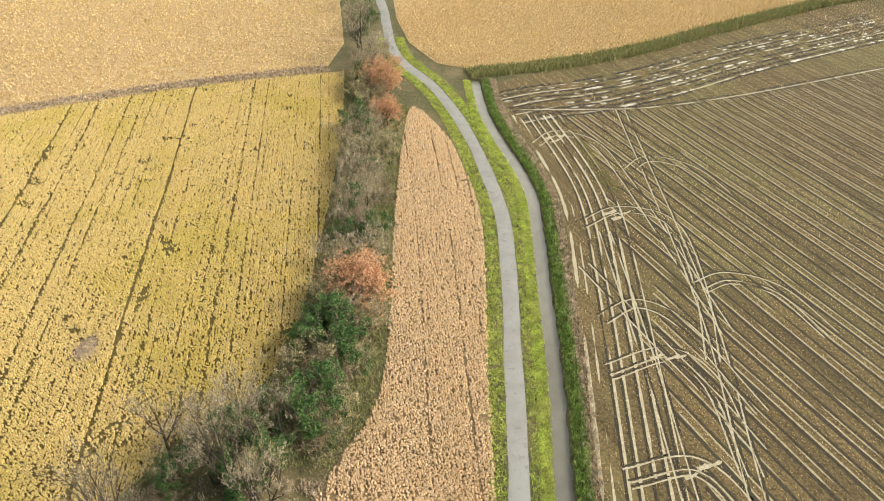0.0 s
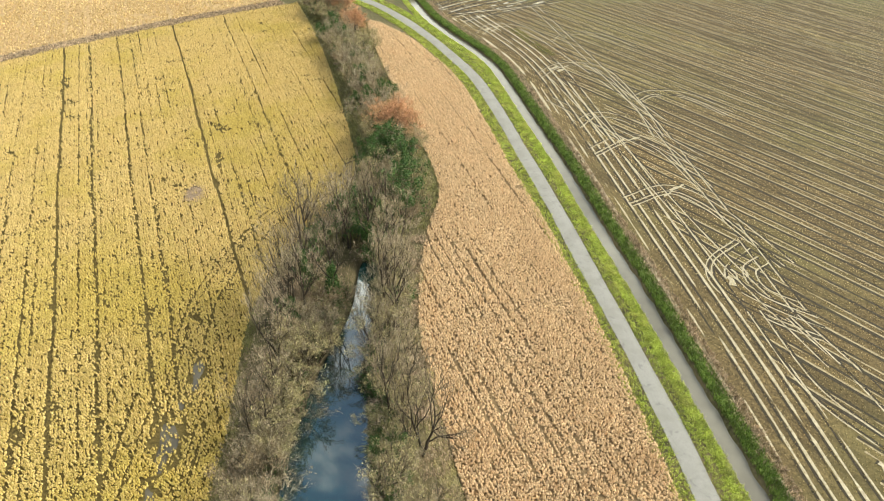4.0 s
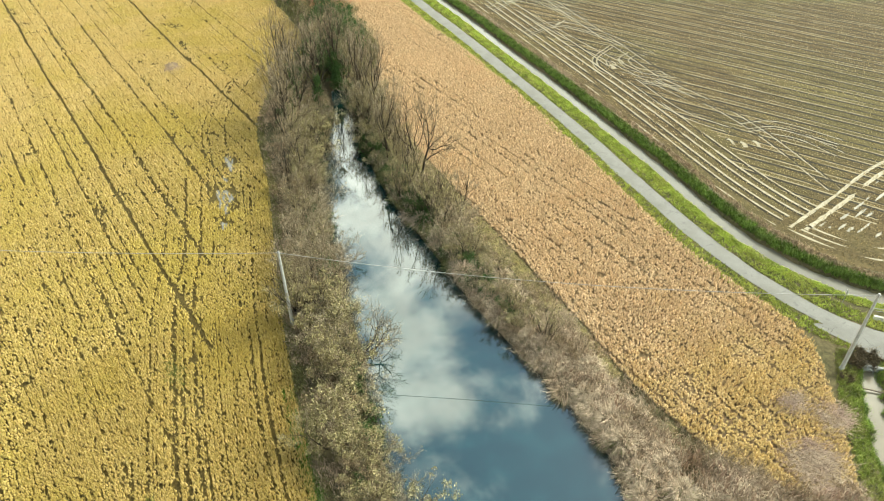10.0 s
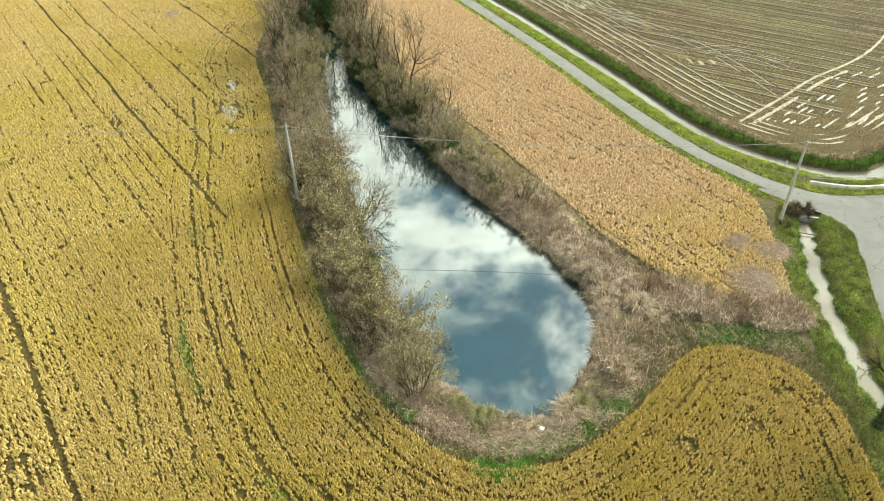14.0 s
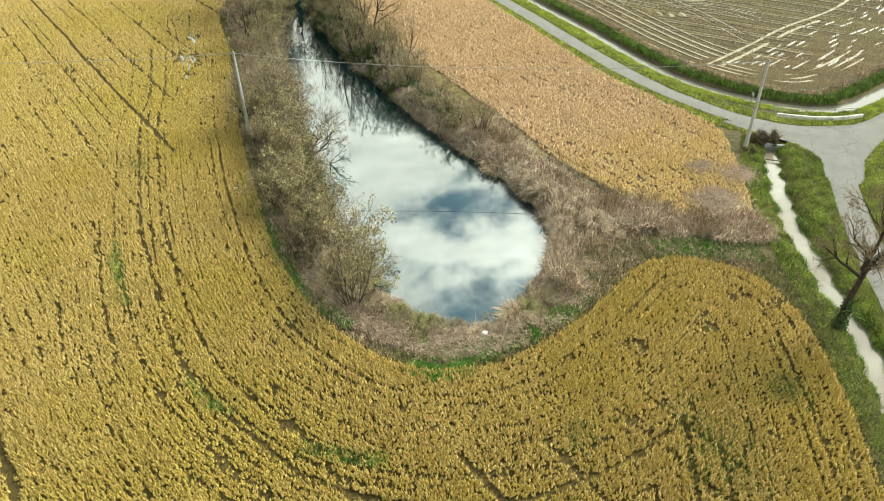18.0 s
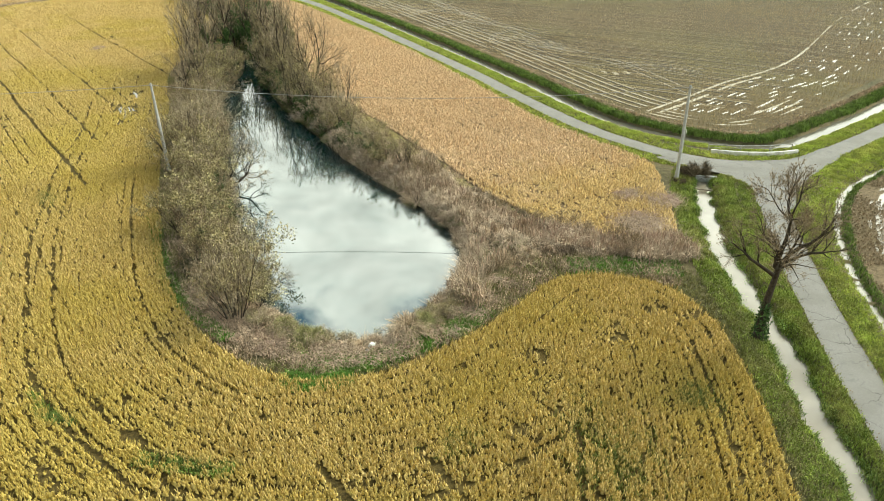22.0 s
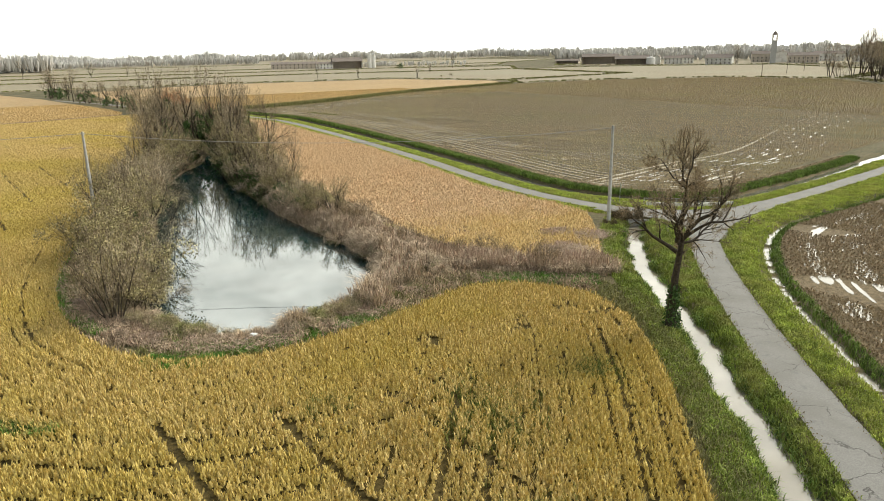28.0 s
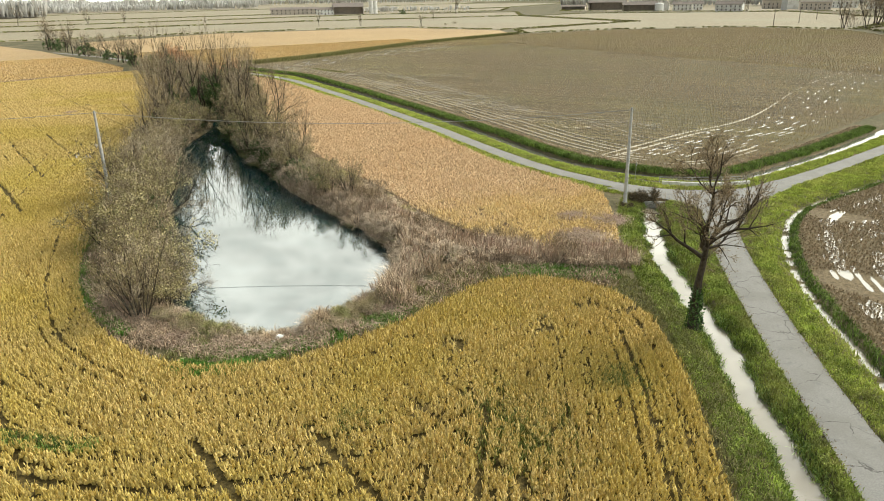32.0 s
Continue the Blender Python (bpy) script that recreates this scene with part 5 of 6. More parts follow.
# west bank thicket
for k in range(68):
    t = k / 67
    y = 30 - 74 * t
    edge_x = np.interp(y, [-44, -36, -24, -7, 5, 17, 30], [-41.8, -41.5, -39, -35.4, -32.8, -28.6, -22.5])
    x = edge_x - R.uniform(0.0, 2.6)
    kind = R.choice(["brown", "pale", "thicket", "olive", "scrub"], p=[0.22, 0.17, 0.19, 0.30, 0.12])
    s = R.uniform(0.55, 1.15) * (1.05 if y > -30 else 0.8)
    plant(kind, x, y, s)
for x, y, s, kind in ((-41.8, -36.8, 1.1, "olive"), (-42.3, -38.9, 0.9, "pale"), (-41.2, -39.6, 0.9, "olive"), (-43.0, -34.5, 0.8, "brown")):
    plant(kind, x, y, s)
# east bank thicket
for k in range(40):
    y = 34 - 62 * k / 39
    edge_x = np.interp(y, [-30, -20, -5, 9, 17, 26, 34], [-22.6, -23.2, -23.2, -22.8, -21.5, -19, -16.6])
    x = edge_x + R.uniform(0.0, 3.2)
    kind = R.choice(["scrub", "olive", "pale", "thicket"], p=[0.24, 0.34, 0.16, 0.26])
    plant(kind, x, y, R.uniform(0.65, 1.1) * (0.65 if y < -14 else 1.0))
for x, y, s in ((-22.3, -1.6, 0.62), (-21.9, 2.2, 0.5), (-22.2, -5.0, 0.45), (-22.0, -12.5, 0.5), (-22.4, -17.5, 0.5), (-22.3, -21.0, 0.45), (-21.6, 7.5, 0.5), (-20.9, 16.0, 0.5)):
    plant("green", x, y, s, squash=0.8)
# hedge north of the pond
for x, y, s, kind in ((-9.0, 64.8, 1.12, "orange"), (-8.6, 110, 0.75, "orange"), (-8.2, 60.5, 0.5, "orange"), (-11.8, 58.0, 1.25, "green"), (-9.4, 56.0, 1.1, "green"), (-12.2, 60.0, 0.7, "green"), (-8.0, 53.4, 0.7, "olive"), (-19.2, 41.4, 1.3, "green"), (-17.4, 40.0, 1.1, "green"), (-12.0, 84, 0.9, "green"), (-12.6, 98, 0.8, "green"), (-22.0, 44.5, 1.2, "pale"), (-19.5, 46.5, 1.15, "pale"), (-24.6, 40.5, 1.1, "pale"), (-13.0, 48.5, 1.0, "brown"), (-15.2, 51.0, 1.0, "brown"), (-10.5, 50.0, 0.9, "brown"), (-9.8, 46.5, 0.9, "olive"), (-12.2, 44.2, 0.9, "brown"), (-14.8, 44.5, 1.1, "brown"), (-11.5, 90, 1.1, "pale"), (-9.5, 86, 1.0, "pale"), (-12.8, 92.5, 0.9, "brown")):
    plant(kind, x, y, s, squash=0.9 if kind == "orange" else 1.0)
for k in range(104):
    y = 44 + 96 * k / 103
    c = np.interp(y, [48, 60, 75, 95, 115, 140], [-13, -11, -10.7, -10.7, -11.5, -14])
    kind = R.choice(["scrub", "pale", "brown", "olive", "bare_b", "green", "bramble"], p=[0.12, 0.20, 0.24, 0.14, 0.08, 0.10, 0.12])
    plant(kind, c + R.uniform(-2.7, 2.9), y + R.uniform(-1, 1), R.uniform(0.65, 1.15) * (0.6 if kind == "bare_b" else 1))
for k in range(30):
    y = 138 + 130 * k / 29
    plant(R.choice(["bare_a", "bare_b", "green", "pale"], p=[0.3, 0.3, 0.25, 0.15]), np.interp(y, [138, 172, 250], [-15, -18, -33]) + R.uniform(-2, 2), y, R.uniform(0.6, 1.0), z=0.0)
# low dark green shrubs added to imitate deep shade inside the thickets
for x, y, s in ((-26.5, 33, 0.6), (-29.5, 27, 0.6), (-17.6, 37.5, 0.8), (-16.6, 26, 0.55), (-19.5, 20, 0.55), (-21.6, 13, 0.5), (-22.4, 6, 0.5), (-33.8, 3, 0.5), (-35.9, -6, 0.5), (-37.6, -14, 0.5), (-39.2, -22, 0.5), (-40.8, -29, 0.45), (-42.4, -33, 0.4), (-24.5, 39, 0.7), (-17, 47, 0.7), (-11, 70, 0.7), (-12, 77, 0.7), (-10, 94, 0.7), (-12, 104, 0.8)):
    plant("green", x + R.uniform(-0.5, 0.5), y, s)
# brambles along both waterlines, coloured dark for the shade under overhanging shrubs
for k in range(30):
    y = 33 - 50 * k / 29
    plant("bramble", np.interp(y, [-20, -5, 9, 17, 26, 34], [-23.0, -23.0, -22.6, -21.3, -18.8, -16.4]) + R.uniform(0, 0.7), y, R.uniform(0.7, 1.1))
for k in range(30):
    y = 30 - 66 * k / 29
    plant("bramble", np.interp(y, [-44, -36, -24, -7, 5, 17, 30], [-42.2, -41.9, -39.4, -35.8, -33.2, -29, -22.9]) - R.uniform(0, 0.7), y, R.uniform(0.6, 1.0))
for ob in list(KINDS.values()):
    ob.matrix_basis = pose(*{"bare_a": (-26 * K, 41 * K, 0), "bare_b": (-15.5 * K, 36 * K, 0), "bare_c": (-33.5 * K, 12 * K, 0), "ivy": (-24 * K, 28.6 * K, 0), "orange": (-10 * K, 122 * K, 0), "green": (-14 * K, 108 * K, 0), "olive": (-43.0 * K, -28 * K, 0), "brown": (-41.2 * K, -24 * K, 0), "pale": (-38.6 * K, -6 * K, 0), "scrub": (-20.4 * K, -12 * K, 0), "thicket": (-40.6 * K, -11 * K, 0), "bramble": (-37.2 * K, -12 * K, 0)}[next(k for k, v in KINDS.items() if v is ob)])

# the lone oak by the ditch
oak_limbs = [((0, 0, -0.3), (0.02, 0.0, 1), 6.9, 0.5, 0), ((0.05, 0.0, 6.4), (0.10, 0.0, 1), 3.9, 0.25, 0), ((0.05, 0.0, 5.7), (-0.80, 0.2, 0.55), 3.0, 0.19, 1), ((0.05, 0.0, 6.7), (-0.45, -0.4, 0.8), 2.4, 0.11, 1), ((0.05, 0.0, 6.3), (0.95, -0.1, 0.35), 3.0, 0.13, 1), ((0.05, 0.0, 7.5), (0.6, 0.45, 0.6), 2.4, 0.12, 1), ((0.05, 0.0, 5.2), (0.7, 0.5, 0.12), 1.6, 0.06, 1)]
oak = tree("oak_tree", 12, oak_limbs, 3, "big leafless oak with sparse brown leaves beside the ditch", "tree", 4600, 0.65, "twig", 5200, 0.06, "leaf_brown", kids=(4, 6, 6), angle=(0.45, 1.0), rise=0.07, crook=0.2, shrink=0.56, bole=4, ivy=(-0.1, 3.2, 0.62, 1300))
oak.matrix_basis = pose(-14.9 * K, -63.9 * K, 0.0, 0, 0, -33)
oak.scale = (0.76, 0.76, 0.88)
mound = bmesh.new()
bmesh.ops.create_cone(mound, cap_ends=True, segments=11, radius1=0.85, radius2=0.36, depth=0.8, matrix=Matrix.Translation((0, 0, 0.15)))
part("root_flare", mound, M["bark"], oak)

for k in range(26):
    t = k / 25
    x, y = np.interp(t, [0, 0.35, 0.6, 1], [-43.6, -40.5, -33, -27]) + R.uniform(-0.6, 0.6), np.interp(t, [0, 0.35, 0.6, 1], [-42, -48.2, -51, -49.5]) + R.uniform(-0.6, 0.6)
    plant("scrub", x, y, R.uniform(0.3, 0.55))
for k in range(22):
    t = k / 21
    x, y = np.interp(t, [0, 0.5, 0.8, 1], [-20.3, -20, -15, -10]) + R.uniform(-1.2, 1.2), np.interp(t, [0, 0.5, 0.8, 1], [-22, -38, -48.5, -52]) + R.uniform(-1, 1)
    plant(R.choice(["scrub", "brown"]), x, y, R.uniform(0.35, 0.6))

# ---- reeds, sedge and bank grass round the pond ----
rng = np.random.default_rng(50)
MARGIN = np.vstack([WEST[(WEST[:, 1] < 40 * K) & (WEST[:, 0] < -15 * K) & (WEST[:, 1] > -58 * K)], plan((-9, -52.5)), TAN_RING[(TAN_RING[:, 1] < 40 * K) & (TAN_RING[:, 0] < -8.5 * K)][::-1]])


def scatter(ring, count, rng):
    lo, hi = ring.min(0), ring.max(0)
    p = rng.uniform(lo, hi, (count, 2))
    return p[inside(p, ring)]


p = scatter(MARGIN, 95000, rng)
z = ground_z(p)
shade = (away(p, POND, True) < 3.2) & (p[:, 1] > np.where(p[:, 0] > -30 * K, -16 * K, -42 * K))
patchy = waves(p, 1.7, 69) * 0.6 + waves(p, 0.6, 70) * 0.5
ok = (z > -0.7) & (~shade | (rng.random(len(p)) < 0.3)) & (rng.random(len(p)) < np.clip((patchy - 0.3) * 4, 0.08, 1.0))
p, z = p[ok], z[ok]
dpond = away(p, POND, True)
south = p[:, 1] < -18 * K
east = p[:, 0] > -30 * K
low = ~(south & east) | (dpond > 4)
stuff("dry_sedge", blades(p[low], z[low], 0.30 + 0.35 * waves(p[low], 0.6, 61), 0.026, 0.8, 4, rng, 0.25), M["sedge"], "matted dry sedge and grass on the pond bank", "grass")
ring_reed = scatter(MARGIN, 120000, rng)
zr = ground_z(ring_reed)
dr = away(ring_reed, POND, True)
west_side = ring_reed[:, 0] < -30 * K
wide_bed = np.where(west_side, 0.6 + 2.0 * waves(ring_reed, 0.35, 63), 2.6 + 1.9 * waves(ring_reed, 0.35, 63))
ok = (zr > -1.1) & (dr < wide_bed) & (ring_reed[:, 1] < np.where(west_side, -36 * K, -11 * K)) & (waves(ring_reed, 1.3, 67) > np.where(dr < 0.8, 0.2, 0.36))
a, za = ring_reed[ok], zr[ok]
tall = np.where(a[:, 0] > -29 * K, 1.85, 0.75) * (0.4 + 0.85 * waves(a, 0.8, 64))
stuff("reed_bed", blades(a, za, tall, 0.022, 0.75, 2, rng, 0.16), M["reed"], "tall dry buff reeds fringing the pond", "reeds")
plume_at = a[(a[:, 0] > -29 * K) & (rng.random(len(a)) < 0.10)]
stuff("reed_plumes", blades(plume_at, ground_z(plume_at) + 0.9, 0.75, 0.05, 0.6, 2, rng, 0.25), M["plume"], "feathery pale reed plumes over the bank", "reeds")
rim = POND[POND[:, 1] < -16 * K]
rim = rim[np.concatenate([[True], np.hypot(*np.diff(rim, axis=0).T) < 4])]
a = beside(rim, 0.0, 0.9, 9000, rng)
za = ground_z(a)
a, za = a[za > -1.15], za[za > -1.15]
stuff("reed_fringe", blades(a, za, np.where(a[:, 0] > -29 * K, 1.5, 0.95) * (0.5 + 0.8 * waves(a, 0.9, 68)), 0.022, 0.7, 4, rng, 0.15), M["reed"], "dry buff reeds hanging over the water's edge", "reeds")
wallr = glide(plan((-19.5, -24), (-20.6, -31), (-20.5, -38), (-18.5, -44.5), (-15.5, -48.3), (-11.8, -51.8), (-9.2, -52.6)), 1.0)
a = beside(wallr, 0.0, 2.3, 6500, rng)
a = a[waves(a, 0.9, 66) > 0.42]
za = ground_z(a)
stuff("reed_wall", blades(a, za, 0.35 + 1.35 * waves(a, 1.6, 65), 0.022, 1.0, 5, rng, 0.22), M["reed"], "thick stand of dry pinkish reeds at the field corner", "reeds")
a = beside(wallr, 0.0, 1.6, 1500, rng)
stuff("reed_plumes", blades(a, ground_z(a) + 0.55, 0.7, 0.045, 0.35, 2, rng, 0.2), M["plume"], "feathery pale reed plumes", "reeds")
a = beside(glide(plan((-15.6, 16), (-16.9, 8), (-17.1, 0), (-17.2, -12), (-17.5, -20), (-17.6, -27), (-18.2, -33)), 1.0), 0, 0.9, 9000, rng)
grass("path_grass", a, 0.16, "worn pale olive grass path beside the dry crop", mat="path_grass", per=4)
a = np.vstack([rng.normal((x * K, y * K), (sx, sy), (n, 2)) for x, y, sx, sy, n in ((-9.9, -47.6, 1.2, 1.0, 900), (-12.3, -50.2, 1.3, 0.8, 700), (-5.0, -45.2, 0.9, 0.8, 450), (-6.6, -42.5, 0.7, 0.5, 250))])
stuff("lodged_crop", blades(a, 0.12, 0.5, 0.03, 1.8, 4, rng, 0.25, (0.7, -0.5)), M["plume"], "dry crop flattened by wind at the field corner", "straw")
a = beside(glide(plan((-41.5, -50.6), (-39, -52.6), (-36, -53.2), (-31.6, -52.9), (-28, -51.9)), 0.8), 0, 0.9, 2600, rng)
grass("grass_pond_bank", a, 0.3, "patch of bright green grass at the foot of the pond", mat="grass_vivid")
a = beside(glide(plan((-45.2, -38), (-43.4, -46.5), (-41, -50.2), (-37.5, -52.4), (-33, -52.4), (-29, -51.2), (-25, -49)), 0.8), 0.0, 1.1, 5200, rng)
a = a[waves(a, 1.2, 72) > 0.3]
stuff("lodged_straw", blades(a, ground_z(a), 0.42, 0.03, 1.5, 3, rng, 0.2, (0.5, -0.4)), M["plume"], "flattened pinkish straw between reeds and crop", "straw")
a = np.vstack([beside(glide(plan((-43.0, -51.8), (-41.6, -53.3), (-39.4, -54.0)), 0.6), 0, 0.7, 2600, rng), beside(glide(plan((-19.5, -50.2), (-16, -52.2), (-12.5, -55)), 0.6), 0, 1.3, 2200, rng), beside(glide(plan((-44.9, -20), (-46.3, -33), (-46.2, -40), (-44.6, -46)), 0.6), -0.6, 0.5, 2200, rng, False)])
grass("grass_field_edge", a, 0.35, "green grass strip at the crop's edge", mat="grass_vivid")
rim = WEST[(WEST[:, 1] < 45 * K) & (WEST[:, 1] > -46 * K) & (WEST[:, 0] < -24 * K)]
grass("grass_bank_top", beside(rim, -0.2, 1.0, 9000, rng, False), 0.3, "dull grey-green grass between crop and pond trees", mat="sedge_green", per=4)
a = np.vstack([rng.normal((x * K, y * K), (sx, sy), (n, 2)) for x, y, sx, sy, n in ((-29.5, -66.5, 1.3, 2.2, 420), (-31.5, -68, 1.0, 1.6, 260), (-23.0, -66.2, 0.8, 0.8, 160), (-34.0, -74.5, 1.6, 1.2, 260), (-53.5, -13.5, 0.5, 1.0, 140), (-36.5, -62, 0.8, 0.8, 90))])
b = beside(glide(plan((25.0, 105.5), (26.3, 96.6), (27.9, 90)), 0.8), 0, 1.2, 900, rng)
grass("green_regrowth", b, 0.18, "thin green regrowth between the wheel tracks", mat="weed", per=3)
grass("weed_patches", a, 0.5, "green weeds showing through thin crop", mat="weed")
a = beside(glide(plan((-58.0, -26), (-58.6, -36), (-56.5, -46), (-52, -54), (-45, -60)), 0.6), 0, 0.5, 1500, rng)
grass("green_weeds", a[waves(a, 0.4, 71) > 0.5], 0.5, "green weeds along a wheel track in the crop", mat="grass_dark")
a = scatter(np.vstack([WEST[(WEST[:, 1] > 40 * K)], TAN_RING[(TAN_RING[:, 1] > 40 * K) & (TAN_RING[:, 0] < -4 * K)][::-1]]), 26000, rng)
stuff("hedge_grass", blades(a, ground_z(a), 0.5, 0.035, 0.8, 4, rng, 0.3), M["sedge_green"], "rough olive grass under the hedge", "grass")
a = beside(glide(plan((-22, 132.3), (-36, 128.2), (-51, 123.3), (-64.5, 118), (-77, 112.7), (-130, 92)), 1.5), 0, 1.6, 9000, rng)
stuff("boundary_grass", blades(a, 0.0, 0.55, 0.05, 0.6, 4, rng, 0.3), M["sedge"], "brown dry grass along the field boundary", "grass")
a = beside(glide(plan((6.5, 131), (26, 136.3), (45, 145), (66, 157.5), (107, 179.5), (165, 200.5)), 1.5), 0, 2.0, 9000, rng)
stuff("north_reeds", blades(a, 0.0, 1.3, 0.06, 0.5, 5, rng, 0.3), M["sedge_green"], "dull green reed hedge between the fields", "reeds")

spots = beside(SOUTH_ROAD[(SOUTH_ROAD[:, 1] > -112 * K) & (SOUTH_ROAD[:, 1] < -55 * K)], 1.0, 1.75, 6000, rng)
litter = np.column_stack([spots, np.full(len(spots), 0.10)])
stuff("leaf_litter", leaf_mesh(rng, litter, 4500, 0.045), M["leaf_brown"], "brown fallen leaves along the road's edges", "leaves")



# ---- arching reed tussocks on the water's edge ----
def arching(rng, count, radius, high, wide):
    """Stalks that rise from a stool and droop outwards, a bent strip each."""
    a = rng.uniform(0, 2 * np.pi, count)
    out = np.stack([np.cos(a), np.sin(a)], 1)
    side = np.stack([-out[:, 1], out[:, 0]], 1)
    reach = radius * rng.uniform(0.15, 1.1, count)[:, None]
    h = high * rng.uniform(0.55, 1.15, count) * (1.1 - 0.45 * reach[:, 0] / radius)
    root = out * (radius * 0.3 * rng.random(count))[:, None] + rng.normal(0, radius * 0.12, (count, 2))
    v = np.empty((count, 7, 3), np.float32)
    for k, (t, lift, w2) in enumerate(((0.0, -0.1, 1.0), (0.4, 0.85, 0.9), (0.8, 0.95, 0.6))):
        mid = root + out * reach * t
        v[:, 2 * k, :2], v[:, 2 * k + 1, :2] = mid - side * wide * w2, mid + side * wide * w2
        v[:, 2 * k, 2] = v[:, 2 * k + 1, 2] = h * lift
    v[:, 6, :2], v[:, 6, 2] = root + out * reach * 1.15, h * rng.uniform(0.45, 0.95, count)
    i = np.arange(count)[:, None] * 7
    return v.reshape(-1, 3), [np.vstack([i + np.array([[0, 1, 3, 2]]), i + np.array([[2, 3, 5, 4]])]), i + np.array([[4, 5, 6]])]


def tussock(seed, label, stalk_mat, under_mat, high):
    r = np.random.default_rng(seed)
    top = base("reed_tussock", Matrix.Identity(4), label, "reeds", "bank tussocks")
    thing("reed_crown", mesh_from("reed_crown", *arching(r, 520, 1.5, high, 0.022), M[stalk_mat]), parent=top)
    thing("undergrowth", mesh_from("undergrowth", *arching(r, 260, 1.25, high * 0.6, 0.03), M[under_mat]), "darker leaves underneath", parent=top)
    return top


TUSSOCKS = [tussock(201, "buff reed tussock arching over the pond's edge", "reed", "sedge_green", 1.7), tussock(202, "olive sedge tussock drooping over dark water", "sedge_green", "leaf_green", 1.5), tussock(203, "dry pale sedge tussock on the bank", "sedge", "sedge_green", 1.2)]
for ob, (x, y) in zip(TUSSOCKS, ((-21.6, -27.0), (-22.2, -9.0), (-34.0, -51.2))):
    ob.matrix_basis = pose(x * K, y * K, -0.1)
R = np.random.default_rng(210)
spots = []
for k in range(46):
    y = 12 - 58 * k / 45 + R.uniform(-0.5, 0.5)
    x = np.interp(y, [-46, -42, -36, -26, -12, 2, 12], [-27.0, -24.4, -23.2, -23.8, -24.1, -24.0, -22.9]) + R.uniform(0.5, 1.7)
    spots.append((x, y, R.uniform(0.75, 1.15) * (0.85 if y < -40 else 1.0), (1 if R.random() < 0.6 else 0) if y > -14 else (0 if R.random() < 0.7 else 2)))
for k in range(20):
    y = -14 - 33 * k / 19 + R.uniform(-0.6, 0.6)
    spots.append((np.interp(y, [-47, -40, -30, -14], [-22.5, -21.0, -21.0, -21.2]) + R.uniform(0.3, 1.8), y, R.uniform(0.6, 1.0), 0 if R.random() < 0.6 else 2))
for k in range(26):
    t = k / 25
    spots.append((np.interp(t, [0, 0.35, 0.6, 0.8, 1], [-42.6, -40.6, -37.2, -33.2, -28.5]) + R.uniform(-0.6, 0.4), np.interp(t, [0, 0.35, 0.6, 0.8, 1], [-38.5, -46.5, -51.0, -51.0, -48.4]) + R.uniform(-0.7, 0.2), R.uniform(0.4, 0.7), R.choice([0, 2, 2, 1])))
for x, y, size, which in spots:
    made = copy_thing(TUSSOCKS[which], pose(x * K, y * K, float(ground_z(np.array([[x * K, y * K]]))[0]) - 0.05, 0, 0, R.uniform(0, 360)))
    made.scale = (size, size, size * R.uniform(0.8, 1.15))

# scraps of white sheeting on the bank
for x, y, size, turn in ((-36.9, -51.6, 0.34, 20), (-37.4, -52.0, 0.2, 100)):
    scrap = bmesh.new()
    bmesh.ops.create_icosphere(scrap, subdivisions=2, radius=size)
    for v in scrap.verts:
        v.co = Vector((v.co.x * (1 + 0.35 * math.sin(9 * v.co.y / size)), v.co.y * 0.7, v.co.z * 0.45 + 0.06 * math.sin(11 * v.co.x / size)))
    top = base("plastic_scrap", pose(x * K, y * K, 0.12, 0, 0, turn), "crumpled white plastic scrap in the dry sedge", "litter")
    part("sheet", scrap, M["sign_white"], top)


# ---- poles, cable, barrier and small things by the junction ----
def pipe_mesh(pts, r, sides):
    """A round bar through the points in one skin."""
    p = np.array(pts, float)
    d = np.gradient(p, axis=0)
    d /= np.linalg.norm(d, axis=1)[:, None]
    u = np.cross(d, (0, 0, 1.0))
    u /= np.linalg.norm(u, axis=1)[:, None]
    w2 = np.cross(d, u)
    t = np.arange(sides) * 2 * np.pi / sides
    v = p[:, None] + r * (u[:, None] * np.cos(t)[None, :, None] + w2[:, None] * np.sin(t)[None, :, None])
    k = np.arange(sides)
    f = np.stack([k, (k + 1) % sides, (k + 1) % sides + sides, k + sides], 1)
    return v.reshape(-1, 3), (np.arange(len(p) - 1)[:, None, None] * sides + f[None]).reshape(-1, 4)


def tube_part(name, pts, r, mat, parent, label="", sides=6):
    """A bent round bar through the points, as one part."""
    return thing(name, mesh_from(name, *pipe_mesh(pts, r, sides), mat, True), label, parent=parent)


